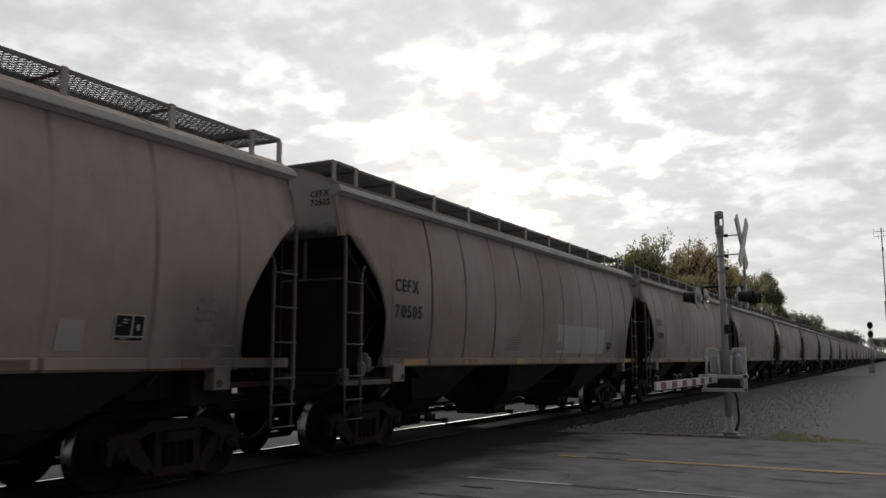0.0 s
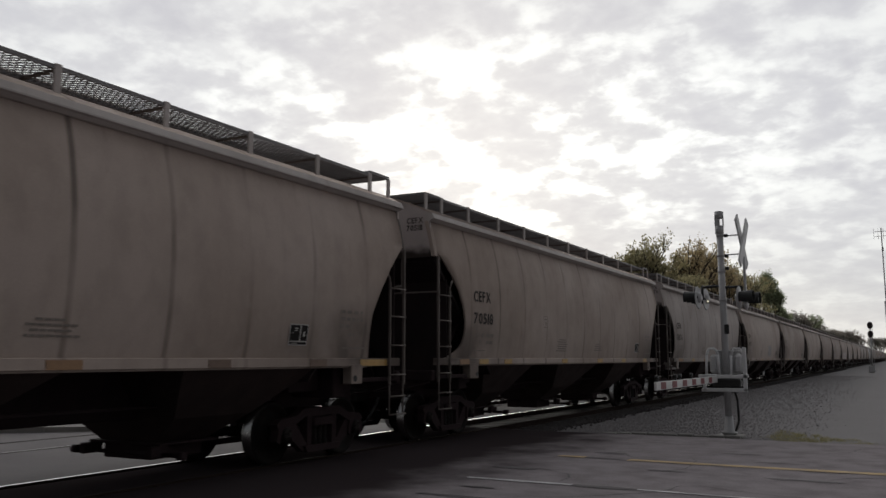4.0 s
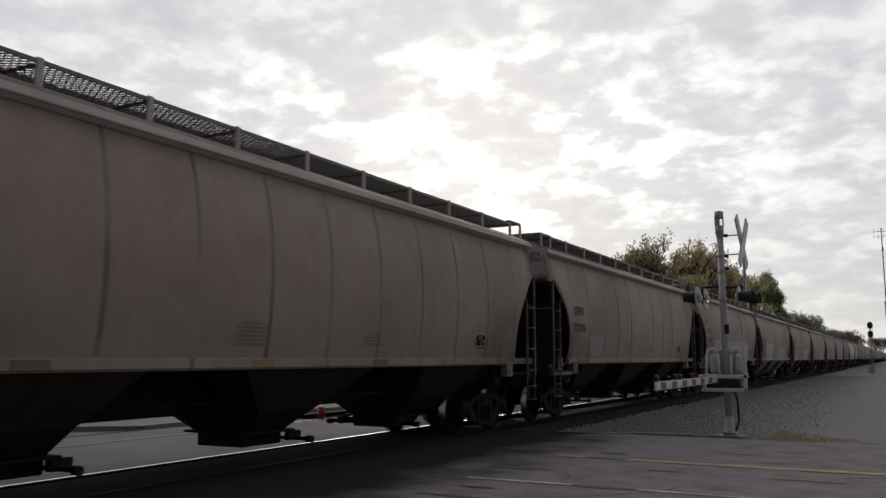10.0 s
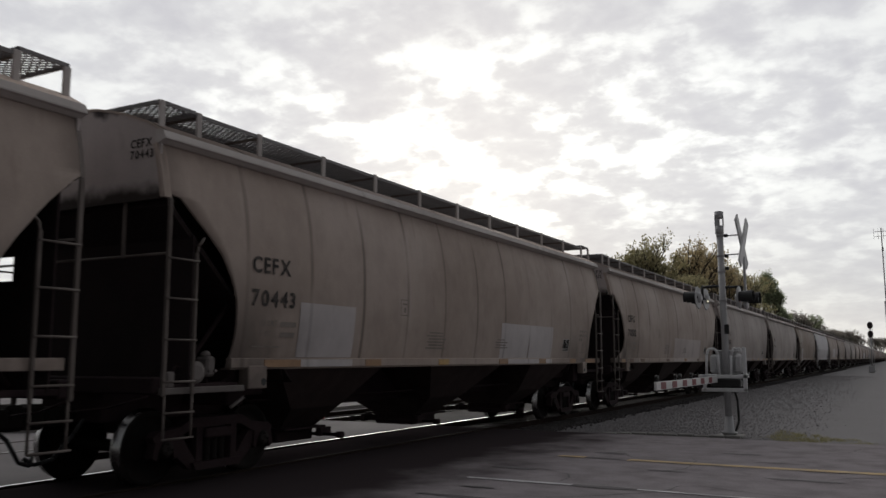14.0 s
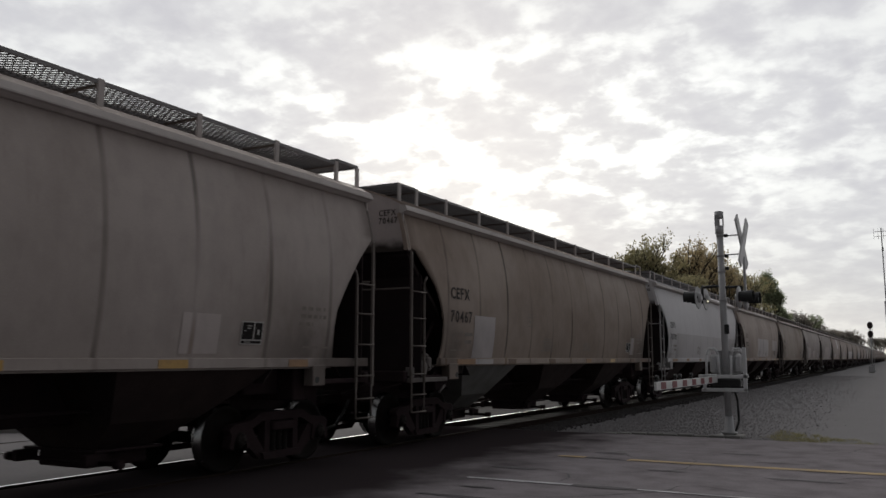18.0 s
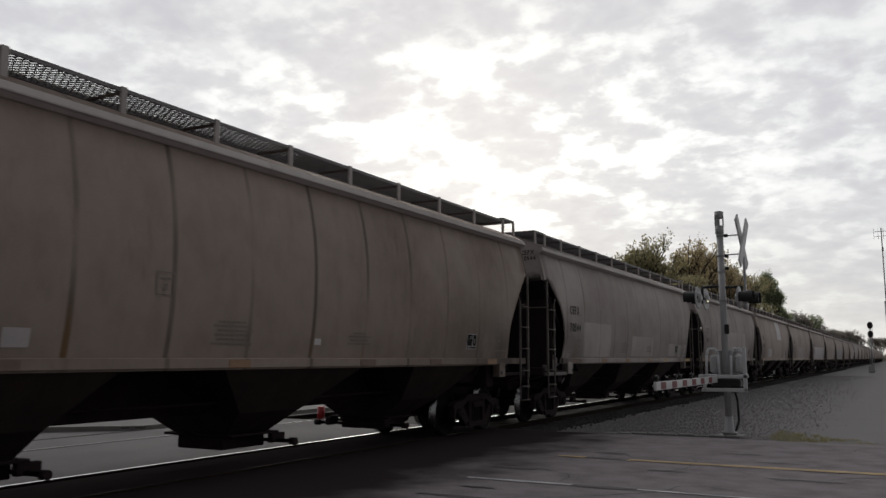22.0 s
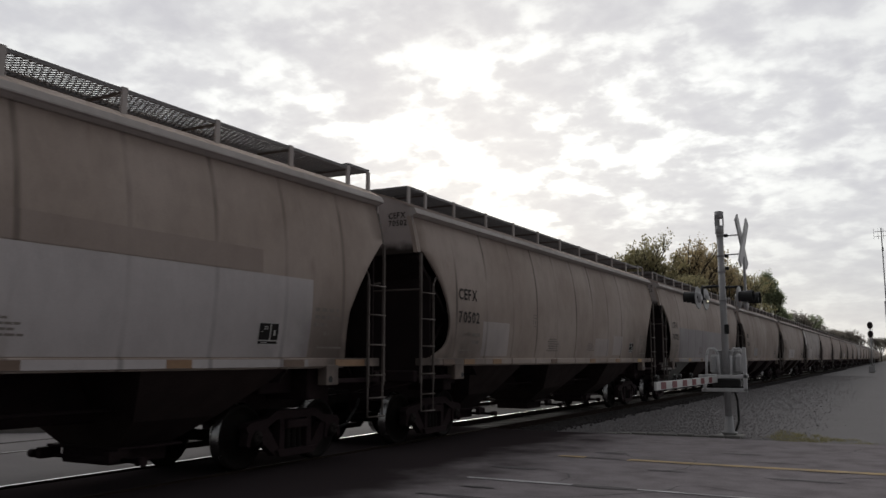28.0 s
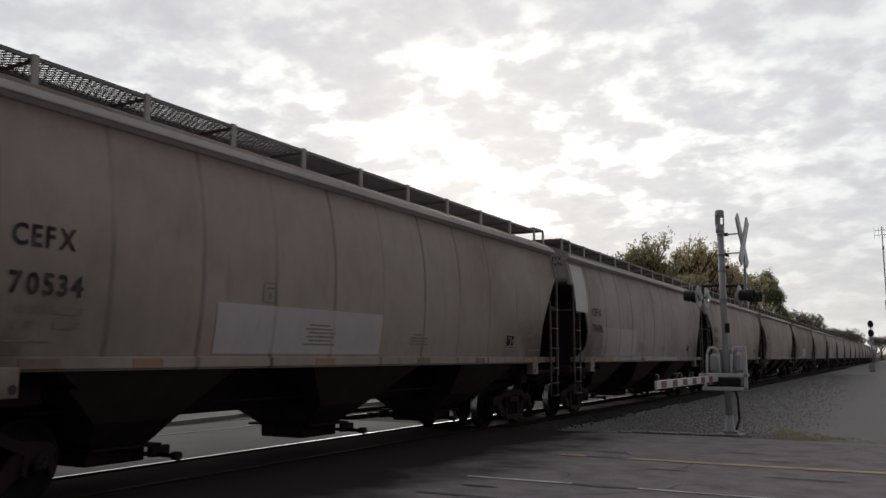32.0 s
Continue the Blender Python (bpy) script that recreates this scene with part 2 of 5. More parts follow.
RUST_TAPE = material("dull_orange_tape", (0.34, 0.195, 0.10), 0.6, 0, 0.3, 8, 50, 0.05, (0.25, 0.15, 0.09))
BROWN_TAPE = material("sooty_brown_tape", (0.20, 0.135, 0.10), 0.7, 0, 0.3, 8, 50, 0.05, (0.15, 0.105, 0.085))
RAIL = dull(material("rusty_rail_web", (0.030, 0.021, 0.018), 0.9, 0.0, 0.3, 8, 60, 0.2), 0.03)
RAIL_TOP = material("polished_rail_head", (0.56, 0.55, 0.54), 0.18, 1.0, 0.1, 9, 90, 0.03)
RAIL_WORN = material("worn_rail_head", (0.30, 0.29, 0.285), 0.45, 0.6, 0.2, 7, 70, 0.06)
# dark, dull head for the near rail, where the far one shines
RAIL_DULL = dull(material("dark_rail_head", (0.030, 0.026, 0.025), 0.85, 0.0, 0.3, 5, 60, 0.1, (0.055, 0.047, 0.045)), 0.03)
ASPHALT = material("worn_asphalt", (0.31, 0.281, 0.289), 0.85, 0, 0.4, 2.2, 30, 0.5, (0.20, 0.181, 0.186), amount=0.7)
FRESH = dull(material("dark_crossing_asphalt", (0.046, 0.038, 0.040), 0.95, 0, 0.35, 0.8, 50, 0.5, (0.062, 0.052, 0.054)), 0.0)


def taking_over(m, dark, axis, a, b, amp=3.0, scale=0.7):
    """Blends the surface into a second, dark colour along one axis, with a cloudy edge."""
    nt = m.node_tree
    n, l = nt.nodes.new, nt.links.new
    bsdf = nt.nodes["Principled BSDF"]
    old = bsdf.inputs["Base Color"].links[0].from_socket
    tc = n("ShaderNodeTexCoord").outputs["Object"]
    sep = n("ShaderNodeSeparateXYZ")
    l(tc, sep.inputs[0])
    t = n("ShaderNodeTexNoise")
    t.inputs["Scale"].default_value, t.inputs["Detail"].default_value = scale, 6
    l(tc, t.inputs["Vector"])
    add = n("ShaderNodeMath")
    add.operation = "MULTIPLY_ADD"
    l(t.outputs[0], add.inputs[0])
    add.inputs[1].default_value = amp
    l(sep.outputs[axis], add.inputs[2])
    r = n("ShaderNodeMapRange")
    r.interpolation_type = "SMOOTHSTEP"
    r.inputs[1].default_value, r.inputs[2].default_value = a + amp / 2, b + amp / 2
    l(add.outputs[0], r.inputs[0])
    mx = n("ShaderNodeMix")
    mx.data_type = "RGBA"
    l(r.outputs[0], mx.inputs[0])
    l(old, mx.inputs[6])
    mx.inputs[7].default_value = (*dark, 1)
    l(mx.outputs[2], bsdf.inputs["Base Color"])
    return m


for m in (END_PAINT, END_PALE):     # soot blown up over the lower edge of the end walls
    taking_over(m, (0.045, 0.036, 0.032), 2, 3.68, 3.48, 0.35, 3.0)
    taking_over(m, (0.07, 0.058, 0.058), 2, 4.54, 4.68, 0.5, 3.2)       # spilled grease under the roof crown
dull(ASPHALT, 0.0)
# darker newer asphalt along the near rail, feathered over the old; the train's shade is painted in too
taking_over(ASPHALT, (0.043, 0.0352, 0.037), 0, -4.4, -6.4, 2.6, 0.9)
FAR_PAVE = material("pale_concrete_paving", (0.118, 0.106, 0.110), 0.9, 0, 0.35, 0.5, 30, 0.3, (0.072, 0.064, 0.067))
SIDEWALK = material("pale_sidewalk_concrete", (0.175, 0.158, 0.162), 0.9, 0, 0.3, 0.6, 30, 0.3, (0.125, 0.112, 0.115))
GRAVEL = material("grey_gravel", (0.165, 0.153, 0.155), 0.9, 0, 0.6, 0.5, 22, 1.0, (0.165, 0.153, 0.154))
# dark ballast; the shadow under the train is put into both ballast colours
BALLAST = dull(material("dark_ballast", (0.050, 0.046, 0.045), 0.95, 0, 0.5, 1.0, 18, 1.0, (0.028, 0.025, 0.0245)), 0.15)
STONE = material("crushed_stone", (0.24, 0.224, 0.226), 0.9, 0, 0.3, 5, 30, 0.3, (0.19, 0.177, 0.178))
BALLAST_STONE = dull(material("shaded_ballast_stone", (0.085, 0.078, 0.077), 0.95, 0, 0.4, 5, 30, 0.3, (0.045, 0.041, 0.040)), 0.15)
YELLOW = material("faded_yellow_road_paint", (0.50, 0.345, 0.16), 0.85, 0, 0.4, 2.5, 40, 0.3, (0.27, 0.22, 0.165), amount=0.9)
TAR = material("worn_tar_patch", (0.095, 0.087, 0.089), 0.85, 0, 0.35, 3, 45, 0.4, (0.17, 0.157, 0.16))
WHITE_LINE = material("worn_white_road_paint", (0.62, 0.60, 0.61), 0.8, 0, 0.3, 4, 40, 0.3, (0.24, 0.225, 0.23), amount=0.6)
CONCRETE = material("stained_concrete", (0.26, 0.25, 0.235), 0.85, 0, 0.3, 2, 30, 0.4, (0.17, 0.16, 0.15))
ALU = material("dull_aluminium", (0.46, 0.455, 0.46), 0.5, 0.25, 0.25, 4, 60, 0.1)
GREY_METAL = material("grey_painted_metal", (0.50, 0.495, 0.50), 0.5, 0.0, 0.25, 4, 60, 0.1)
BLACK = material("black_painted_metal", (0.018, 0.018, 0.018), 0.55, 0, 0.3, 5, 50, 0.1)
HEAD = material("dark_signal_head", (0.045, 0.018, 0.02), 0.6, 0, 0.3, 5, 50, 0.1)
RED = material("red_reflective", (0.40, 0.03, 0.035), 0.45, 0, 0.2, 6, 50, 0.05)
GLINT = material("lit_indicator", (0.8, 0.78, 0.75), 0.4)
GLINT.node_tree.nodes["Principled BSDF"].inputs["Emission Color"].default_value = (1.0, 0.90, 0.62, 1)
GLINT.node_tree.nodes["Principled BSDF"].inputs["Emission Strength"].default_value = 1.1
STRIPE = material("dark_red_stripe", (0.19, 0.015, 0.024), 0.5, 0, 0.2, 6, 50, 0.05)
PALE_METAL = material("pale_painted_metal", (0.72, 0.715, 0.72), 0.5, 0, 0.2, 6, 50, 0.08)
WHITE_BOARD = material("white_board", (0.66, 0.65, 0.64), 0.5, 0, 0.15, 6, 50, 0.05)
WOOD = material("creosoted_tie", (0.035, 0.028, 0.024), 0.9, 0, 0.4, 3, 30, 0.6, stretch=(0.4, 3, 3))
BARK = material("grey_bark", (0.085, 0.07, 0.055), 0.9, 0, 0.4, 4, 25, 0.8, stretch=(3, 3, 0.5))



def leaf_material(name, a, b):
    m = material(name, a, 0.7, 0, 0.35, 0.6, 8, 0.0, b, amount=0.9)
    nt = m.node_tree
    tr = nt.nodes.new("ShaderNodeBsdfTranslucent")
    tr.inputs[0].default_value = (*[min(1, v * 2.3) for v in a], 1)
    mx = nt.nodes.new("ShaderNodeMixShader")
    mx.inputs[0].default_value = 0.6
    nt.links.new(nt.nodes["Principled BSDF"].outputs[0], mx.inputs[1])
    nt.links.new(tr.outputs[0], mx.inputs[2])
    nt.links.new(mx.outputs[0], nt.nodes["Material Output"].inputs[0])
    return m


LEAVES = [leaf_material("olive_leaves", (0.225, 0.205, 0.118), (0.265, 0.215, 0.128)),
          leaf_material("autumn_leaves", (0.275, 0.225, 0.135), (0.27, 0.205, 0.13)),
          leaf_material("green_leaves", (0.205, 0.23, 0.145), (0.235, 0.235, 0.145)),
          # this grey stands in for haze over the far trees and woods
          leaf_material("haze_grey_leaves", (0.17, 0.155, 0.135), (0.20, 0.175, 0.14))]
GRASS = leaf_material("dry_grass", (0.175, 0.160, 0.085), (0.155, 0.142, 0.082))


# ---- mesh tools ----
def box(bm, x0, x1, y0, y1, z0, z1, bevel=0.0, mat=0):
    vs = [bm.verts.new((x, y, z)) for z in (z0, z1) for y in (y0, y1) for x in (x0, x1)]
    fs = [bm.faces.new([vs[i] for i in q]) for q in ((0, 2, 3, 1), (4, 5, 7, 6), (0, 1, 5, 4), (2, 6, 7, 3), (0, 4, 6, 2), (1, 3, 7, 5))]
    for f in fs:
        f.material_index = mat
    if bevel:
        es = list({e for f in fs for e in f.edges})
        r = bmesh.ops.bevel(bm, geom=es, offset=bevel, segments=1, affect="EDGES", clamp_overlap=True)
        for f in r["faces"]:
            f.material_index = mat
    return vs


def tube(bm, a, b, r, seg=8, mat=0, r2=None, caps=True):
    a, b = Vector(a), Vector(b)
    d = (b - a).normalized()
    u = d.orthogonal().normalized()
    v = d.cross(u)
    r2 = r if r2 is None else r2
    rings = []
    for p, q in ((a, r), (b, r2)):
        rings.append([bm.verts.new(p + (u * math.cos(t) + v * math.sin(t)) * q) for t in (2 * math.pi * i / seg for i in range(seg))])
    for i in range(seg):
        f = bm.faces.new((rings[0][i], rings[0][(i + 1) % seg], rings[1][(i + 1) % seg], rings[1][i]))
        f.smooth, f.material_index = True, mat
    if caps:
        for ring, flip in ((rings[0], True), (rings[1], False)):
            f = bm.faces.new(ring[::-1] if flip else ring)
            f.material_index = mat
    return rings


def pipe(bm, pts, r, seg=8, mat=0):
    for a, b in zip(pts[:-1], pts[1:]):
        tube(bm, a, b, r, seg, mat)


def lathe(bm, profile, axis="x", seg=24, centre=(0, 0, 0), mats=None):
    """Turns a profile of (along, radius) round an axis."""
    cx, cy, cz = centre
    rings = []
    for along, r in profile:
        ring = []
        for i in range(seg):
            t = 2 * math.pi * i / seg
            c, s = r * math.cos(t), r * math.sin(t)
            p = {"x": (along, c, s), "y": (c, along, s), "z": (c, s, along)}[axis]
            ring.append(bm.verts.new((p[0] + cx, p[1] + cy, p[2] + cz)))
        rings.append(ring)
    for j in range(len(rings) - 1):
        for i in range(seg):
            f = bm.faces.new((rings[j][i], rings[j][(i + 1) % seg], rings[j + 1][(i + 1) % seg], rings[j + 1][i]))
            f.smooth = True
            f.material_index = mats[j] if mats else 0
    for ring in (rings[0], rings[-1]):
        bm.faces.new(ring)


def prism(bm, outline, x0, x1, mat=0):
    """An outline of (y, z) drawn out from x0 to x1."""
    a = [bm.verts.new((x0, y, z)) for y, z in outline]
    b = [bm.verts.new((x1, y, z)) for y, z in outline]
    fs = [bm.faces.new(a), bm.faces.new(b[::-1])]
    k = len(outline)
    for i in range(k):
        fs.append(bm.faces.new((a[i], b[i], b[(i + 1) % k], a[(i + 1) % k])))
    for f in fs:
        f.material_index = mat


def finish(name, bm, mats, smooth=False):
    bmesh.ops.recalc_face_normals(bm, faces=bm.faces)
    me = bpy.data.meshes.new(name)
    bm.to_mesh(me)
    bm.free()
    for m in (mats if isinstance(mats, (list, tuple)) else [mats]):
        me.materials.append(m)
    if smooth:
        me.shade_smooth()
    return me


def part(name, bm, mats, parent, label="", smooth=False):
    ob = new(name, bm if isinstance(bm, bpy.types.Mesh) else finish(name, bm, mats, smooth))
    ob.parent = parent
    if label:
        ob["label"] = label
    return ob


def thing(name, label, category, at=None, group="", kind=""):
    ob = new(name)
    if at is not None:
        ob.matrix_basis = at
    return tagged(ob, label, category, group, kind)


def solid(name, bm, mats, label, category="", group="", kind="", smooth=False):
    return tagged(new(name, finish(name, bm, mats, smooth)), label, category, group, kind)


def B():
    return bmesh.new()


# ---- letters, as flat meshes 1 high ----
def make_glyphs(chars):
    out = {}
    for c in chars:
        cu = bpy.data.curves.new("glyph", "FONT")
        cu.body, cu.size, cu.resolution_u = c, 1.0, 3
        cu.offset = 0.024
        ob = bpy.data.objects.new("glyph", cu)
        scene.collection.objects.link(ob)
        bpy.context.view_layer.update()
        me = bpy.data.meshes.new_from_object(ob.evaluated_get(bpy.context.evaluated_depsgraph_get()))
        v = [(p.co.x, p.co.y) for p in me.vertices]
        f = [tuple(p.vertices) for p in me.polygons]
        lo, hi = min(p[0] for p in v), max(p[0] for p in v)
        top = max(p[1] for p in v)
        out[c] = ([((x - lo) / top, y / top) for x, y in v], f, (hi - lo) / top)
        bpy.data.objects.remove(ob)
        bpy.data.meshes.remove(me)
        bpy.data.curves.remove(cu)
    return out


GLYPHS = make_glyphs("CEFX0123456789LDMTW")


def lettering(words, height, place, spacing=0.16, squeeze=1.0, width=0.0):
    """A mesh of words; place(u, v) gives the point u along and v up."""
    verts, faces, u = [], [], 0.0
    if width:
        letters = sum(GLYPHS[c][2] for c in words if c != " ")
        squeeze = (width / height - spacing * (len(words) - 1) - 0.3 * words.count(" ")) / letters
    for c in words:
        if c == " ":
            u += 0.3 + spacing
            continue
        vs, fs, w = GLYPHS[c]
        base = len(verts)
        verts += [place((u + x * squeeze) * height, y * height) for x, y in vs]
        faces += [tuple(base + i for i in f) for f in fs]
        u += w * squeeze + spacing
    me = bpy.data.meshes.new("lettering")
    me.from_pydata(verts, [], faces)
    return me


# ---- the ground, road and tracks ----
TRACK = -9.03                  # the train's track runs along y at this x
SECOND = -13.95                # the other track
ROAD_FAR, ROAD_NEAR = 17.7, -9.0


def wavy_strip(bm, x0, x1, y0, y1, z, nx, ny, amp, mat=0, ragged=0.0):
    rows = []
    for j in range(ny + 1):
        row = []
        for i in range(nx + 1):
            x, y = x0 + (x1 - x0) * i / nx, y0 + (y1 - y0) * j / ny
            h = z + amp * noise.noise((x * 0.35, y * 0.35, 3.1)) + amp * 0.5 * noise.noise((x * 1.3, y * 1.3, 7.7))
            if ragged and j in (0, ny):
                y += ragged * noise.noise((x * 0.8, j * 5.0, 1.0))
            row.append(bm.verts.new((x, y, h)))
        rows.append(row)
    for j in range(ny):
        for i in range(nx):
            f = bm.faces.new((rows[j][i], rows[j][i + 1], rows[j + 1][i + 1], rows[j + 1][i]))
            f.smooth, f.material_index = True, mat


def build_ground():
    bm = B()
    xs = [-4000, -400, -60, -20, -8, 0, 20, 60, 400, 4000]
    ys = [-4000, -400, -60, -9, 0, 17, 30, 60, 120, 400, 4000]
    grid = [[bm.verts.new((x, y, -0.16)) for x in xs] for y in ys]
    for j in range(len(ys) - 1):
        for i in range(len(xs) - 1):
            bm.faces.new((grid[j][i], grid[j][i + 1], grid[j + 1][i + 1], grid[j + 1][i]))
    solid("ground", bm, GRAVEL, "grey gravel ground reaching to the horizon", kind="structure")
    bm = B()
    wavy_strip(bm, TRACK + 0.80, 60, ROAD_NEAR, ROAD_FAR, -0.03, 90, 60, 0.012, ragged=0.12)
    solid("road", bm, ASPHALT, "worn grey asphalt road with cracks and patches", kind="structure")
    bm = B()
    wavy_strip(bm, -60, -14.76, ROAD_NEAR, ROAD_FAR + 6, -0.045, 50, 30, 0.012, ragged=0.12)
    solid("road", bm, FAR_PAVE, "pale concrete paving beyond the tracks", kind="structure")
    bm = B()
    box(bm, TRACK - 0.62, TRACK + 0.62, ROAD_NEAR, ROAD_FAR, -0.15, -0.02, 0.01)
    solid("crossing_panel", bm, FRESH, "dark asphalt fill between the rails of the crossing", kind="structure")
    bm = B()
    box(bm, -13.14, TRACK - 0.80, ROAD_NEAR, ROAD_FAR, -0.15, -0.008, 0.01)
    solid("crossing_panel", bm, FAR_PAVE, "pale worn paving between the two tracks", kind="structure")
    bm = B()
    box(bm, SECOND - 0.70, SECOND + 0.70, ROAD_NEAR, ROAD_FAR, -0.15, -0.005, 0.01)
    solid("crossing_panel", bm, FAR_PAVE, "pale worn fill between the rails of the second track", kind="structure")
    # markings
    for name, mat, y, x0, x1, w, lab in (("centre_line", YELLOW, 13.25, -5.0, -4.55, 0.16, "faded yellow centre line on the asphalt"),
                                        ("centre_line", YELLOW, 13.25, -3.85, 40, 0.23, "faded yellow centre line on the asphalt"),
                                        ("edge_line", WHITE_LINE, 10.33, -5.2, -3.55, 0.09, "worn white edge line on the asphalt"),
                                        ("edge_line", WHITE_LINE, 10.33, -2.9, 40, 0.09, "worn white edge line on the asphalt")):
        bm = B()
        wavy_strip(bm, x0, x1, y - w / 2, y + w / 2, -0.022, max(4, int((x1 - x0) * 3)), 1, 0.010, ragged=0.05)
        solid(name, bm, mat, lab, kind="structure")
    # ballast of both tracks beyond the road
    for y0, y1 in ((ROAD_FAR + 0.05, 870), (-560, ROAD_NEAR - 0.05)):
        bm = B()
        outline = [(-17.0, -0.17), (-16.0, -0.13), (-8.2, -0.13), (-7.6, -0.163), (-7.6, -0.4), (-17.0, -0.4)]
        a = [bm.verts.new((x, y0, z)) for x, z in outline]
        b = [bm.verts.new((x, y1, z)) for x, z in outline]
        for i in range(len(outline)):
            j = (i + 1) % len(outline)
            bm.faces.new((a[i], a[j], b[j], b[i]))
        bm.faces.new(a)
        bm.faces.new(b)
        solid("ballast_bed", bm, BALLAST, "dark stone ballast bed under the tracks", kind="structure")


def rail_mesh():
    bm = B()
    half = [(0.07, -0.17), (0.07, -0.158), (0.012, -0.135), (0.010, -0.045), (0.036, -0.035), (0.037, -0.008), (0.028, 0.0)]
    outline = half + [(-x, z) for x, z in reversed(half)]
    a = [bm.verts.new((x, -560, z)) for x, z in outline]
    b = [bm.verts.new((x, 870, z)) for x, z in outline]
    k = len(outline)
    for i in range(k):
        f = bm.faces.new((a[i], a[(i + 1) % k], b[(i + 1) % k], b[i]))
        f.material_index = 1 if i == 6 else 0
    return finish("rail", bm, [RAIL, RAIL_TOP])


def dulled(me, head):
    out = me.copy()
    out.materials[1] = head
    return out


def build_tracks():
    me = rail_mesh()
    dark_head, worn = dulled(me, RAIL_DULL), dulled(me, RAIL_WORN)
    for c, lab in ((TRACK, "steel rail with a polished head under the train"), (SECOND, "dull steel rail of the empty second track")):
        for dx in (-0.7175 - 0.035, 0.7175 + 0.035):
            ob = tagged(new("rail", me if c == TRACK and dx < 0 else dark_head if c == TRACK or dx < 0 else worn), lab, "rail", "rails")
            ob.location = (c + dx, 0, 0)
    bm = B()
    box(bm, -1.3, 1.3, -0.115, 0.115, -0.33, -0.115, 0.012)
    tie = finish("tie", bm, WOOD)
    for c in (TRACK, SECOND):
        holder = thing("tie_row", "dark creosoted wooden ties in the ballast", "railway ties", pose(c, 0, 0))
        for i in range(60):
            ob = part("tie", tie, None, holder)
            ob.location = (random.uniform(-0.03, 0.03), ROAD_FAR + 0.6 + i * 0.53, random.uniform(-0.01, 0.005))


build_ground()
build_tracks()


# ---- the hopper car ----
# along: metres from the leading corner post; half: half the body's length
BODY, HALF = 16.31, 8.155
PITCH = 17.4                   # from car to car
SEAMS = [0.06 + 1.365 * i for i in range(1, 11)]
Z_SIDE = [1.43, 1.6, 1.9, 2.2, 2.5, 2.8, 3.1, 3.4, 3.7, 3.9, 4.12]
X_SIDE = [1.49, 1.53, 1.58, 1.61, 1.62, 1.62, 1.605, 1.57, 1.515, 1.465, 1.40]
# the scallop at the leading end, from the sill upwards: plain end, and brake end
CUT_Z = [1.43, 1.55, 1.63, 1.68, 1.75, 1.85, 2.0, 2.15, 2.31, 2.57, 2.83, 3.09, 3.32, 3.46, 3.50]
CUT_PLAIN = [0.30, 0.45, 0.68, 0.82, 0.97, 1.08, 1.14, 1.16, 1.15, 1.05, 0.89, 0.66, 0.40, 0.22, 0.0]
CUT_BRAKE = [1.20, 1.22, 1.24, 1.25, 1.26, 1.27, 1.27, 1.26, 1.24, 1.13, 0.97, 0.69, 0.42, 0.27, 0.0]
REAR_Z = [1.43, 1.52, 1.65, 1.92, 2.25, 2.64, 3.09, 3.40, 3.46, 3.50]
CUT_REAR = [1.03, 1.04, 1.06, 1.10, 1.07, 0.84, 0.48, 0.14, 0.06, 0.0]


def side_x(z):
    return float(np.interp(z, Z_SIDE, X_SIDE))


def side_mesh(cut_lead):
    """The curved side sheet with its scalloped ends and a raised weld at each seam."""
    bm = B()
    zs = sorted(set(np.round(np.concatenate([np.linspace(1.43, 4.12, 20), [1.55, 1.63, 1.68, 1.75, 3.40, 3.46, 3.50]]), 3)))
    cols = []
    for a, b in zip([1.29] + SEAMS, SEAMS + [BODY - 1.22]):
        if b - a > 0.5:
            cols += [(a + (b - a) * q, 0.0) for q in (0.33, 0.66)]
        if b in SEAMS:
            cols += [(b - 0.05, 0.0), (b - 0.02, 0.0), (b, 0.0025), (b + 0.02, 0.0), (b + 0.05, 0.0)]
    cols = [(1.29, 0.0)] + cols + [(BODY - 1.22, 0.0)]
    outer, inner = [], []
    for z in zs:
        c = float(np.interp(z, CUT_Z, cut_lead))
        ends = [(c + (1.29 - c) * q, 0.0) for q in (0.0, 0.33, 0.66)]
        c = float(np.interp(z, REAR_Z, CUT_REAR))
        row = ends + cols + [(BODY - c - (1.22 - c) * q, 0.0) for q in (0.66, 0.33, 0.0)]
        x = side_x(z)
        outer.append([bm.verts.new((x + (h if z > 1.5 else 0), y - HALF, z)) for y, h in row])
        inner.append([bm.verts.new((x - 0.03, y - HALF, z)) for y, h in row])
    last = len(outer[0]) - 1
    for grid, flip in ((outer, False), (inner, True)):
        for j in range(len(zs) - 1):
            for i in range(last):
                q = (grid[j][i], grid[j][i + 1], grid[j + 1][i + 1], grid[j + 1][i])
                bm.faces.new(q[::-1] if flip else q).smooth = True
    for j in range(len(zs) - 1):
        for i in (0, last):
            bm.faces.new((outer[j][i], outer[j + 1][i], inner[j + 1][i], inner[j][i]))
    me = bpy.data.meshes.new("side_sheet")
    bm.to_mesh(me)
    bm.free()
    me.materials.append(PAINTS["beige"])
    return me


def mirrored(me, name):
    out = me.copy()
    out.name = name
    co = np.empty(len(out.vertices) * 3)
    out.vertices.foreach_get("co", co)
    co[0::3] *= -1
    out.vertices.foreach_set("co", co)
    out.flip_normals()
    return out


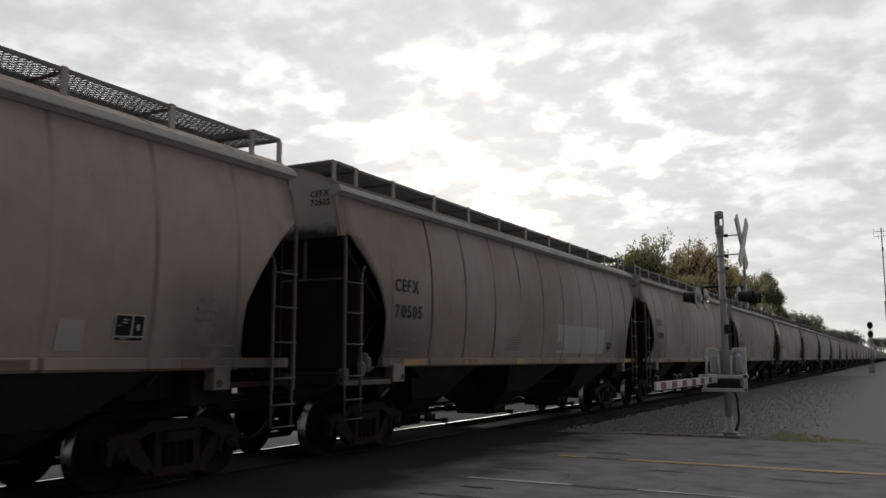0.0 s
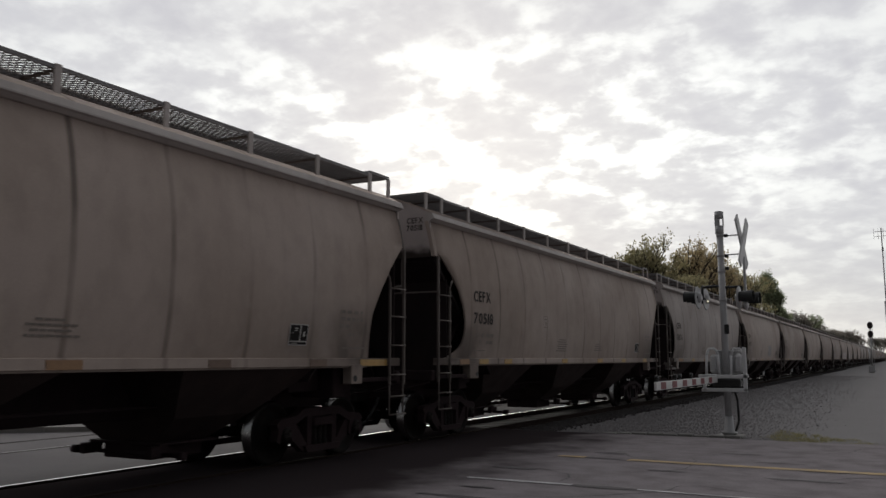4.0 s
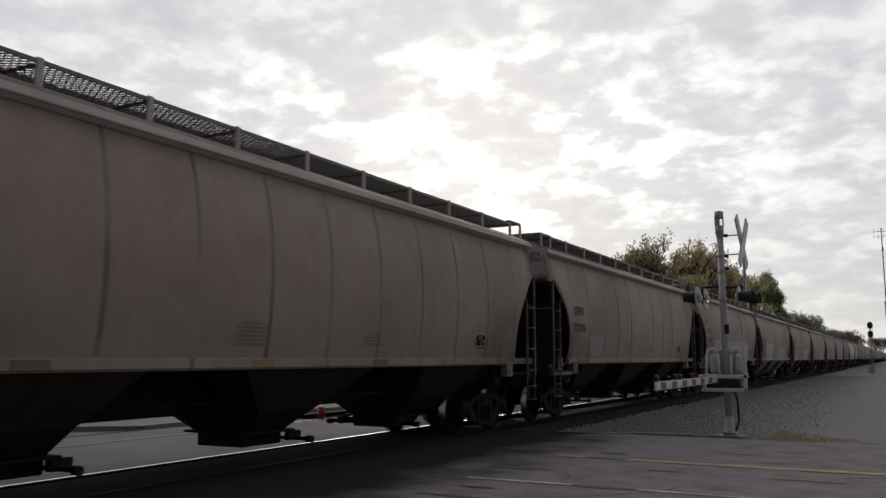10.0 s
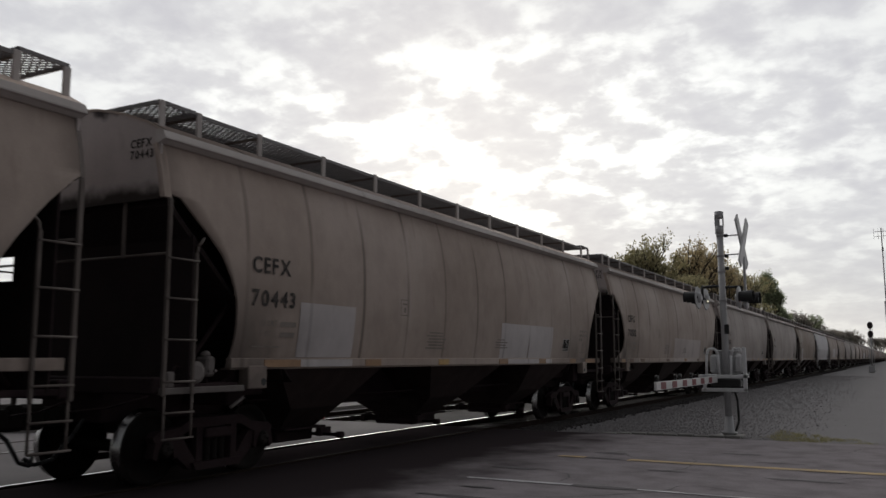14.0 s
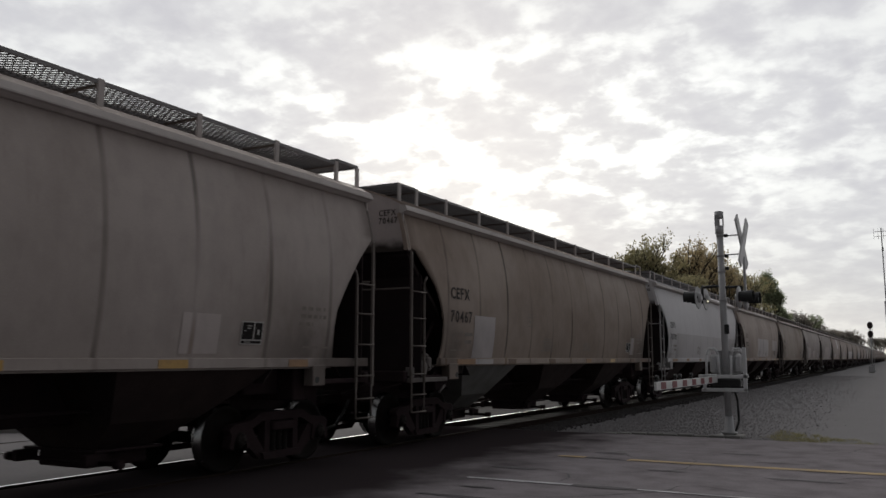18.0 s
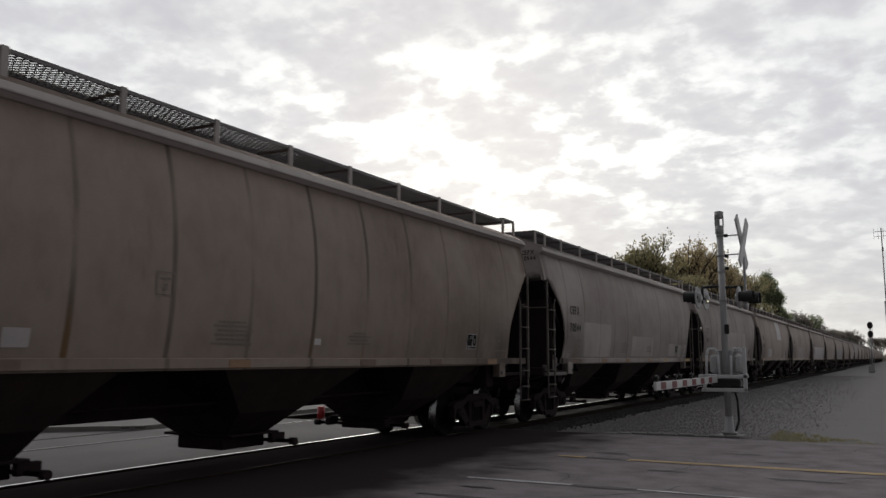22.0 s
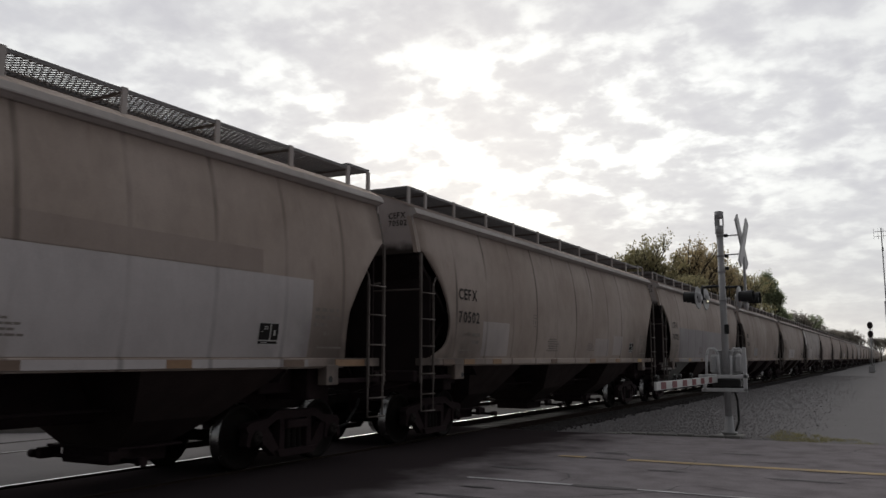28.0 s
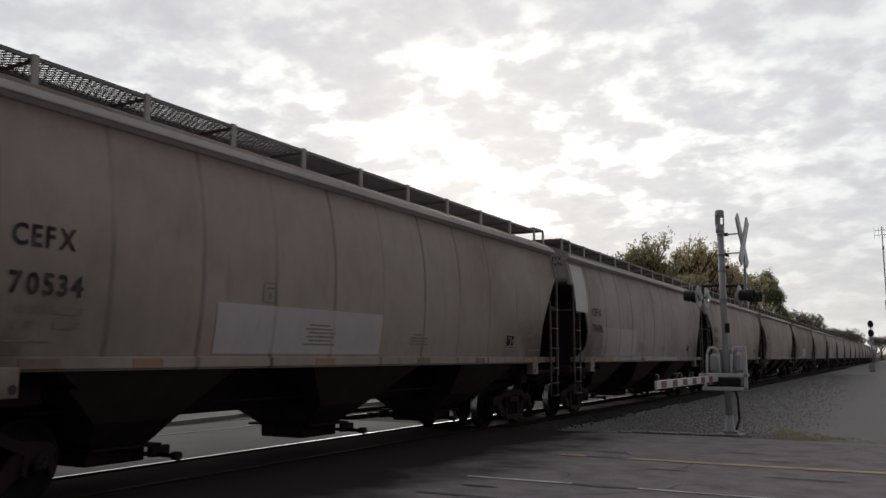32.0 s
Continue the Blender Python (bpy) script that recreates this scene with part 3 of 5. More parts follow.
def grating_mesh(x0, x1, y0, y1, z, step=0.085):
    """Open diamond grating between an edge frame of angles."""
    verts, faces = [], []

    def bar(a, b, w, h):
        a, b = Vector(a), Vector(b)
        d = (b - a).normalized()
        s = Vector((-d.y, d.x, 0)) * (w / 2)
        k = len(verts)
        for p in (a, b):
            for q in ((s, h / 2), (-s, h / 2), (-s, -h / 2), (s, -h / 2)):
                verts.append((p.x + q[0].x, p.y + q[0].y, p.z + q[1]))
        for i in range(4):
            faces.append((k + i, k + (i + 1) % 4, k + 4 + (i + 1) % 4, k + 4 + i))

    run = (x1 - x0) * 0.57
    y = y0 - run
    while y < y1:
        for a, b in (((x0, y), (x1, y + run)), ((x1, y), (x0, y + run))):
            ta = max(0.0, (y0 - a[1]) / run)
            tb = min(1.0, (y1 - a[1]) / run)
            if tb - ta > 0.08:
                p = (a[0] + (b[0] - a[0]) * ta, a[1] + run * ta, z)
                q = (a[0] + (b[0] - a[0]) * tb, a[1] + run * tb, z)
                bar(p, q, 0.0145, 0.014)
        y += step
    for x in (x0, x1):
        bar((x, y0, z), (x, y1, z), 0.03, 0.045)
    for yy in (y0, y1):
        bar((x0, yy, z), (x1, yy, z), 0.03, 0.045)
    me = bpy.data.meshes.new("running_board")
    me.from_pydata(verts, [], faces)
    me.materials.append(GALV)
    return me


def truck_parts(car, along):
    """A two-axle truck; the wheelsets turn."""
    truck = new("truck")
    truck.parent = car
    truck.location = (0, along - HALF, 0)
    bm = B()
    for s in (1, -1):
        # top chord down to the journal, pedestal, slanting strut and column
        prism(bm, [(0.0, 0.80), (s * 0.46, 0.80), (s * 0.66, 0.70), (s * 1.02, 0.66), (s * 1.10, 0.60), (s * 1.06, 0.52), (s * 0.70, 0.56), (s * 0.44, 0.68), (0.0, 0.68)], 0.0, 0.14)
        prism(bm, [(s * 0.72, 0.56), (s * 1.06, 0.54), (s * 1.10, 0.36), (s * 1.03, 0.32), (s * 1.00, 0.46), (s * 0.78, 0.46), (s * 0.75, 0.32), (s * 0.69, 0.36)], 0.01, 0.15)
        prism(bm, [(s * 0.62, 0.58), (s * 0.75, 0.56), (s * 0.77, 0.40), (s * 0.46, 0.16), (s * 0.33, 0.17), (s * 0.36, 0.26)], 0.0, 0.12)
        prism(bm, [(s * 0.26, 0.70), (s * 0.37, 0.70), (s * 0.37, 0.22), (s * 0.26, 0.22)], -0.01, 0.13)
    prism(bm, [(-0.46, 0.245), (0.46, 0.245), (0.40, 0.15), (-0.40, 0.15)], -0.03, 0.17)
    frame_me = finish("side_frame", bm, UNDER)
    for x, r in ((0.93, 0), (-0.93, 180)):
        ob = part("side_frame", frame_me, None, truck)
        ob.rotation_euler = (0, 0, radians(r))
        ob.location = (x, 0, 0)
    bm = B()
    box(bm, -0.98, 0.98, -0.20, 0.20, 0.52, 0.80, 0.04)
    for x in (0.99, -0.99):
        box(bm, x - 0.12, x + 0.12, -0.25, 0.25, 0.53, 0.66, 0.02)
    tube(bm, (0, 0, 0.75), (0, 0, 1.0), 0.2, 16)
    part("bolster", bm, UNDER, truck)
    bm = B()
    lathe(bm, [(0.24 + 0.03 * i, 0.045 if i % 2 == 0 else 0.06) for i in range(11)], "z", 8)
    coil = finish("spring", bm, WHEEL)
    for dy in (-0.13, 0.0, 0.13):
        part("spring", coil, None, truck).location = (0.99, dy, 0)
    bm = B()
    for s in (1, -1):
        prof = [(0.66, 0.10), (0.66, 0.19), (0.70, 0.22), (0.685, 0.36), (0.655, 0.40), (0.655, 0.485), (0.69, 0.485), (0.70, 0.462), (0.79, 0.455), (0.79, 0.40), (0.735, 0.37), (0.745, 0.22), (0.80, 0.19), (0.80, 0.10)]
        lathe(bm, [(s * a, r) for a, r in prof], "x", 28, mats=[0, 0, 0, 0, 0, 1, 1, 1, 0, 0, 0, 0, 0])
    tube(bm, (-1.02, 0, 0), (1.02, 0, 0), 0.08, 12)
    for s in (1, -1):
        lathe(bm, [(s * 0.90, 0.125), (s * 1.06, 0.125), (s * 1.075, 0.095), (s * 1.11, 0.09), (s * 1.118, 0.03)], "x", 16, mats=[0, 0, 0, 2])
        for i in range(3):
            t = 2 * math.pi * i / 3
            tube(bm, (s * 1.112, 0.06 * math.cos(t), 0.06 * math.sin(t)), (s * 1.13, 0.06 * math.cos(t), 0.06 * math.sin(t)), 0.016, 6)
    set_me = finish("wheelset", bm, [WHEEL, TREAD, RAIL_DULL])
    for y in (-0.889, 0.889):
        ob = part("wheelset", set_me, None, truck, "dark steel wheelset with polished treads")
        ob.location = (0, y, 0.457)
    bm = B()
    for y in (-0.33, 0.33):
        tube(bm, (-0.85, y, 0.42), (0.85, y, 0.42), 0.04, 8)
        for x in (-0.735, 0.735):
            box(bm, x - 0.05, x + 0.05, y * 1.0 - 0.05, y * 1.0 + 0.05, 0.30, 0.56, 0.01)
    part("brake_beam", bm, UNDER, truck)
    return truck


def ladder(car, side, end):
    """A corner ladder: two stiles with rungs, down to the sill step."""
    s = 1 if end == 0 else -1
    y = (-HALF + 0.07) if end == 0 else HALF - 0.07
    x = side * 1.60
    bm = B()
    for dy, top in ((0.0, 3.42), (0.45, 2.82)):
        w = 0.028 if dy == 0 else 0.021
        box(bm, x - 0.02, x + 0.02, y + s * dy - w, y + s * dy + w, 1.12, top, 0.006)
    pipe(bm, [(x, y + s * 0.45, 2.80), (x, y + s * 0.47, 2.90), (x - side * 0.02, y + s * 0.58, 3.02)], 0.018)
    for dy in (0.02, 0.45):
        tube(bm, (x, y + s * dy, 1.14), (x, y + s * dy, 0.63), 0.016, 6)
    lad = part("ladder", bm, LADDER, car)
    bm = B()
    tube(bm, (x + side * 0.025, y + s * -0.02, 0), (x + side * 0.025, y + s * 0.47, 0), 0.014, 6)
    rung = finish("rung", bm, LADDER)
    for z in (2.72, 2.25, 1.77, 1.285, 0.93, 0.635):
        ob = part("rung", rung, None, lad)
        ob.location = (0, 0, z)
    return lad


def bay(car, along, lead, trail, lead_low, trail_low):
    """One hopper bay, a sloped trough down to its outlet gate; lead, trail: how far it reaches each way at the sill."""
    y = along - HALF
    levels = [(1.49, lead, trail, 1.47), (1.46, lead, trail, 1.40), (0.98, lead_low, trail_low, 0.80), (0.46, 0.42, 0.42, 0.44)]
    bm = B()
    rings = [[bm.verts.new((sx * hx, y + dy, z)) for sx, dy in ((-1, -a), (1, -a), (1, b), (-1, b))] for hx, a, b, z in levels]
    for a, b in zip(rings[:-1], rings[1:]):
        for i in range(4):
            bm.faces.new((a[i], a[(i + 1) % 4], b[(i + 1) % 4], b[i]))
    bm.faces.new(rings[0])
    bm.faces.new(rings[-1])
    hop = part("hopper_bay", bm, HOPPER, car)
    bm = B()
    box(bm, -0.44, 0.44, y - 0.46, y + 0.46, 0.25, 0.45, 0.02)
    box(bm, -0.66, 0.66, y - 0.52, y + 0.52, 0.44, 0.475, 0.008)
    part("outlet_gate", bm, UNDER, hop)
    way = 1 if along < 10 else -1
    bm = B()
    lathe(bm, [(-1.04, 0.055), (-0.93, 0.055), (-0.93, 0.028), (0.93, 0.028), (0.93, 0.055), (1.04, 0.055)], "x", 10, (0, y + way * 0.46, 0.33))
    part("gate_shaft", bm, UNDER, hop)
    for x in (-0.62, 0.62):
        bm = B()
        box(bm, x - 0.05, x + 0.05, *sorted((y + way * 0.36, y + way * 0.66)), 0.30, 0.44, 0.01)
        part("gate_rack", bm, UNDER, hop)


# soot-dark bays, with the red-black tone of the shade under the car added
HOPPER = dull(material("sooty_shaded_hopper_sheet", (0.052, 0.0365, 0.035), 0.9, 0, 0.4, 2.5, 40, 0.2, (0.030, 0.0225, 0.021)))
CLEAN_HOPPER = material("grey_hopper_sheet", (0.20, 0.195, 0.185), 0.7, 0, 0.3, 2.5, 40, 0.2, (0.12, 0.11, 0.10))


def rear_web(bm, plates, slant=False):
    """A guessed end web that blocks the view over the rear truck: a middle plate, a closed far side, and plates round
    one opening fitted to the camera's view.
    """
    for x0, x1, z0, z1 in [(-1.53, 0.60, 1.2, 3.25)] + plates:
        box(bm, x0, x1, HALF - 0.29, HALF - 0.26, z0, z1)
    if slant:
        outline = [(1.14, 1.2), (1.53, 1.2), (1.53, 2.36), (0.86, 2.36), (1.10, 1.70)]
        a, b = [[bm.verts.new((x, HALF - q, z)) for x, z in outline] for q in (0.26, 0.29)]
        bm.faces.new(a)
        bm.faces.new(b[::-1])
        for i in range(5):
            bm.faces.new((a[i], b[i], b[(i + 1) % 5], a[(i + 1) % 5]))


def build_car():
    car = thing("hopper_car", "weathered beige covered hopper car on the track", "freight car", pose(TRACK, 0, 0))
    near = side_mesh(CUT_PLAIN)
    part("side_sheet", near, None, car)
    part("side_sheet", mirrored(near, "side_sheet"), None, car)
    for side in (1, -1):
        bm = B()
        x0, x1 = sorted((side * 1.38, side * 1.525))
        lip = [(1.38, 4.268), (1.46, 4.266), (1.50, 4.252), (1.542, 4.165), (1.542, 4.147), (1.50, 4.137), (1.45, 4.105), (1.38, 4.105)]
        a, b = [[bm.verts.new((side * x, y, z)) for x, z in lip] for y in (-HALF, HALF)]
        bm.faces.new(a)
        bm.faces.new(b[::-1])
        for i in range(8):
            bm.faces.new((a[i], b[i], b[(i + 1) % 8], a[(i + 1) % 8])).smooth = False
        part("eave_rail", bm, EAVE, car)
        bm = B()
        x0, x1 = sorted((side * 1.46, side * 1.56))
        box(bm, x0, x1, -HALF + 0.12, HALF - 0.12, 1.43, 1.56, 0.008)
        x0, x1 = sorted((side * 1.36, side * 1.52))
        box(bm, x0, x1, -HALF + 1.08, HALF - 1.08, 1.41, 1.43)
        part("side_sill", bm, PAINTS["beige"], car)
    # roof
    bm = B()
    arch = [(1.50, 4.25), (1.2, 4.41), (0.8, 4.555), (0.58, 4.615), (0.30, 4.675), (0.0, 4.70)]
    arch = [(-x, z) for x, z in arch] + arch[-2::-1]
    for s, e in ((-HALF, HALF),):
        a = [bm.verts.new((x, s, z)) for x, z in arch]
        b = [bm.verts.new((x, e, z)) for x, z in arch]
        c = [bm.verts.new((x, s, z - 0.03)) for x, z in arch]
        d = [bm.verts.new((x, e, z - 0.03)) for x, z in arch]
        for i in range(len(arch) - 1):
            bm.faces.new((a[i], a[i + 1], b[i + 1], b[i])).smooth = True
            bm.faces.new((c[i], d[i], d[i + 1], c[i + 1])).smooth = True
            bm.faces.new((a[i], c[i], c[i + 1], a[i + 1]))
            bm.faces.new((b[i], b[i + 1], d[i + 1], d[i]))
    part("roof", bm, PAINTS["beige"], car)
    bm = B()
    box(bm, -0.44, 0.44, -1.885, 1.885, 4.56, 4.775, 0.04)
    hatch = finish("hatch_cover", bm, PAINTS["beige"])
    for y in (-5.7, -1.9, 1.9, 5.7):
        part("hatch_cover", hatch, None, car).location = (0, y, 0)
    # running boards, their end crossings and posts
    board = grating_mesh(0.62, 1.26, -HALF + 0.74, HALF - 0.68, 4.65)
    rb = part("running_board", board, None, car, "open diamond steel grating")
    other = part("running_board", mirrored(board, "running_board"), None, car, "open diamond steel grating")
    cross = grating_mesh(-1.26, 1.26, -HALF + 0.15, -HALF + 0.74, 4.675)
    tagged(part("end_walkway", cross, None, car, "open diamond steel grating"), kind="stuff")
    back = tagged(part("end_walkway", cross, None, car, "open diamond steel grating"), kind="stuff")
    back.location = (0, BODY - 0.80, 0.035)
    bm = B()
    box(bm, 1.25, 1.285, -0.045, 0.045, 4.30, 4.69, 0.006)
    post = finish("walkway_post", bm, EAVE)
    bm = B()
    box(bm, 0.62, 1.25, -0.018, 0.018, 4.61, 4.645, 0.004)
    arm = finish("walkway_bracket", bm, LADDER)
    POSTS = (0.18, 0.80, 1.97, 3.47, 4.96, 6.49, 8.03, 9.57, 11.10, 12.63, 14.17, 15.64, 16.23)
    for p in POSTS:
        part("walkway_post", post, None, rb).location = (0, p - HALF, 0)
        if 0.5 < p < 15.7:
            part("walkway_bracket", arm, None, rb).location = (0, p - HALF, 0)
    bm = B()
    for p in POSTS:
        box(bm, -1.285, -1.25, p - HALF - 0.03, p - HALF + 0.03, 4.30, 4.69)
    part("walkway_post", bm, PAINTS["beige"], other)
    # ends
    for end in (0, 1):
        s = 1 if end == 0 else -1
        y = s * -HALF
        bm = B()
        top = [(x, z - 0.005) for x, z in arch]
        outline = [(-1.45, 3.43), (1.45, 3.43)] + [(x * 0.965, z) for x, z in reversed(top)]
        a = [bm.verts.new((x, y + s * 0.02, z)) for x, z in outline]
        b = [bm.verts.new((x, y + s * 0.05, z)) for x, z in outline]
        bm.faces.new(a)
        bm.faces.new(b[::-1])
        for i in range(len(outline)):
            j = (i + 1) % len(outline)
            bm.faces.new((a[i], a[j], b[j], b[i]))
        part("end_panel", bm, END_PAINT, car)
        for side in (1, -1):
            bm = B()
            y0, y1 = sorted((y + s * 0.002, y + s * (0.06 if end else 0.115)))
            rows = []
            for z in (3.44, 3.6, 3.75, 3.9, 4.0, 4.1):
                x = side_x(z) + 0.004
                rows.append([bm.verts.new((side * q, w, z)) for q, w in ((x, y0), (x, y1), (x - 0.08, y1), (x - 0.08, y0))])
            for a, b in zip(rows[:-1], rows[1:]):
                for i in range(4):
                    bm.faces.new((a[i], a[(i + 1) % 4], b[(i + 1) % 4], b[i]))
            bm.faces.new(rows[0])
            bm.faces.new(rows[-1])
            part("corner_post", bm, LADDER if end else PAINTS["beige"], car)
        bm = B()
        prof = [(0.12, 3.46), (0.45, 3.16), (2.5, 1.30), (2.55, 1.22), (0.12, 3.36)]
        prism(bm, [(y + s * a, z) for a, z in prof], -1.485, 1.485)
        part("slope_sheet", bm, SLOPE, car, "sloping end sheet, blackened for the shade it lies in")
        # added plates that keep the sky from showing through the dark car ends
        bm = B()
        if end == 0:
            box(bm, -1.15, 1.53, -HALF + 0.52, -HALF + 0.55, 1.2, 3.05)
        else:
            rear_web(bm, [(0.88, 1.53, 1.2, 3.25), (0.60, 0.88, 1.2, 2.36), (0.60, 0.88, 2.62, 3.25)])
        part("bulkhead", bm, SLOPE, car, "black end bulkhead, added to close the view through")
        bm = B()
        for side in (1, -1):
            box(bm, side * 0.80 - 0.022, side * 0.80 + 0.022, *sorted((y + s * 0.08, y + s * 0.12)), 2.76, 3.45, 0.006)
            tube(bm, (side * 1.56, y + s * 0.10, 2.78), (0.0, y + s * 0.10, 2.78), 0.016, 6)
        part("end_rail", bm, LADDER, car)
        bm = B()
        box(bm, -1.5, 1.5, *sorted((y + s * 0.0, y + s * 0.14)), 1.14, 1.34, 0.02)
        box(bm, -0.55, 0.55, *sorted((y + s * 0.1, y + s * 2.2)), 0.78, 1.2, 0.02)
        part("end_sill", bm, UNDER, car)
        bm = B()
        box(bm, -1.34, 1.34, *sorted((y + s * 1.40, y + s * 1.72)), 0.95, 1.42, 0.02)
        # block added only to close a bright see-through slot behind the bolster
        box(bm, -1.05, 1.05, *sorted((y + s * 1.72, y + s * 2.45)), 1.05, 1.42, 0.02)
        part("body_bolster", bm, UNDER, car)
        for side in (1, -1):
            bm = B()
            x0, x1 = sorted((side * 1.40, side * 1.52))
            box(bm, x0, x1, *sorted((y + s * 0.14, y + s * 1.4)), 1.18, 1.25, 0.01)
            part("end_side_sill", bm, UNDER, car)
        for side in (1, -1):
            bm = B()
            tube(bm, (side * 1.30, y + s * 0.55, 1.28), (side * 1.30, y + s * 1.5, 2.35), 0.03)
            part("end_brace", bm, UNDER, car)
        bm = B()
        box(bm, -0.11, 0.11, *sorted((y + s * 0.1, y - s * 0.33)), 0.75, 0.98, 0.03)
        box(bm, -0.16, 0.10, *sorted((y - s * 0.28, y - s * 0.545)), 0.72, 1.02, 0.05)
        part("coupler", bm, WHEEL, car, "rusty steel knuckle coupler")
        bm = B()
        pipe(bm, [(0.32, y + s * 0.05, 0.82), (0.36, y - s * 0.12, 0.66), (0.30, y - s * 0.32, 0.40), (0.22, y - s * 0.52, 0.34), (0.14, y - s * 0.60, 0.42)], 0.025, 7)
        part("brake_hose", bm, BLACK, car, "black rubber brake hose")
        bm = B()
        pipe(bm, [(1.46, y - s * 0.02, 1.12), (0.9, y - s * 0.10, 0.98), (0.3, y - s * 0.18, 0.92)], 0.015, 6)
        part("uncoupling_lever", bm, UNDER, car)
        ladder(car, 1, end)
        bm = B()
        for dy, top_z in ((0.0, 3.42), (0.45, 2.82)):
            box(bm, -1.62, -1.58, y + s * dy - 0.03, y + s * dy + 0.03, 0.63, top_z)
        for z in (2.72, 2.25, 1.77, 1.285, 0.93, 0.635):
            tube(bm, (-1.61, y, z), (-1.61, y + s * 0.46, z), 0.014, 6)
        part("ladder", bm, LADDER, car)
        for side in (1, -1):
            bm = B()
            x0, x1 = sorted((side * 1.40, side * 1.57))
            box(bm, x0, x1, *sorted((y + s * (1.43 - 0.16 * end), y + s * (1.81 - 0.24 * end))), 1.16, 1.46, 0.01)
            pad = part("jacking_pad", bm, PAINTS["beige"], car)
            bm = B()
            lathe(bm, [(side * 1.56, 0.05), (side * 1.575, 0.05)], "x", 12, (0, y + s * (1.74 - 0.27 * end), 1.245))
            part("hole", bm, BLACK, pad, "dark round opening")
    # brake gear on the trailing end
    bm = B()
    box(bm, -0.55, 0.55, HALF - 0.75, HALF - 0.05, 1.36, 1.40)
    lathe(bm, [(-0.25, 0.16), (0.25, 0.16)], "x", 14, (-0.7, HALF - 0.8, 1.6))
    part("brake_platform", bm, UNDER, car)
    bm = B()
    lathe(bm, [(HALF - 0.02, 0.25), (HALF + 0.02, 0.25), (HALF + 0.02, 0.22), (HALF - 0.02, 0.22)], "y", 18, (-0.6, 0, 2.4))
    part("brake_wheel", bm, UNDER, car)
    bm = B()
    box(bm, -0.33, 0.33, -HALF + 1.5, HALF - 1.5, 0.775, 1.40, 0.02)
    part("centre_sill", bm, UNDER, car)
    bay(car, 3.97, 1.67, 0.95, 0.80, 0.42)
    bay(car, 8.14, 1.54, 1.54, 0.72, 0.60)
    bay(car, 12.31, 0.95, 1.67, 0.60, 0.80)
    bm = B()
    box(bm, -1.40, 1.40, -HALF + 2.3, HALF - 2.3, 1.415, 1.45)
    part("floor_sheet", bm, UNDER, car)
    bm = B()
    tube(bm, (0.75, -HALF + 2.4, 0.95), (0.75, HALF - 2.4, 0.95), 0.022, 6)
    part("brake_pipe", bm, UNDER, car)
    truck_parts(car, 1.545)
    truck_parts(car, 14.695)
    return car


def side_strip(y0, y1, z0, z1, lift, name="patch"):
    """A thin painted sheet that follows the curve of the near side."""
    zs = np.linspace(z0, z1, max(2, int((z1 - z0) / 0.15) + 2))
    verts = [(side_x(z) + lift, y - HALF, z) for z in zs for y in (y0, y1)]
    faces = [(2 * i, 2 * i + 1, 2 * i + 3, 2 * i + 2) for i in range(len(zs) - 1)]
    me = bpy.data.meshes.new(name)
    me.from_pydata(verts, [], faces)
    me.shade_smooth()
    return me


def join_pydata(name, pieces, mats):
    verts, faces, idx = [], [], []
    for me, k in pieces:
        base = len(verts)
        verts += [tuple(v.co) for v in me.vertices]
        faces += [tuple(base + i for i in p.vertices) for p in me.polygons]
        idx += [k] * len(me.polygons)
        bpy.data.meshes.remove(me)
    out = bpy.data.meshes.new(name)
    out.from_pydata(verts, [], faces)
    out.polygons.foreach_set("material_index", idx)
    for m in mats:
        out.materials.append(m)
    return out


# car: (number, paint); -1 is the one just passing at the start
MARKS = {-1: "70504", 0: "70505", 1: "70708", 2: "70525", 3: "70460", 4: "70518", 5: "70576", 6: "70672", 7: "70465", 8: "70631", 9: "70567", 10: "70700", 11: "70521",
         12: "70527", 13: "70443", 14: "70512", 15: "70633", 16: "70640", 17: "70467", 18: "70710", 19: "70522", 20: "70590", 21: "70544", 22: "70472",
         23: "70482", 24: "70530", 25: "70673", 26: "70502", 27: "70712", 28: "70648", 29: "70534"}
TONE = {5: "grey", 0: "tan", 7: "tan", 10: "tan", 28: "tan", 29: "tan", 34: "tan", 15: "grey", 16: "grey", 17: "brown", 18: "white", 20: "brown", 21: "grey", 22: "grey", 30: "grey", 6: "beige", 24: "beige", 9: "tan", 33: "brown", 36: "grey", 40: "brown"}
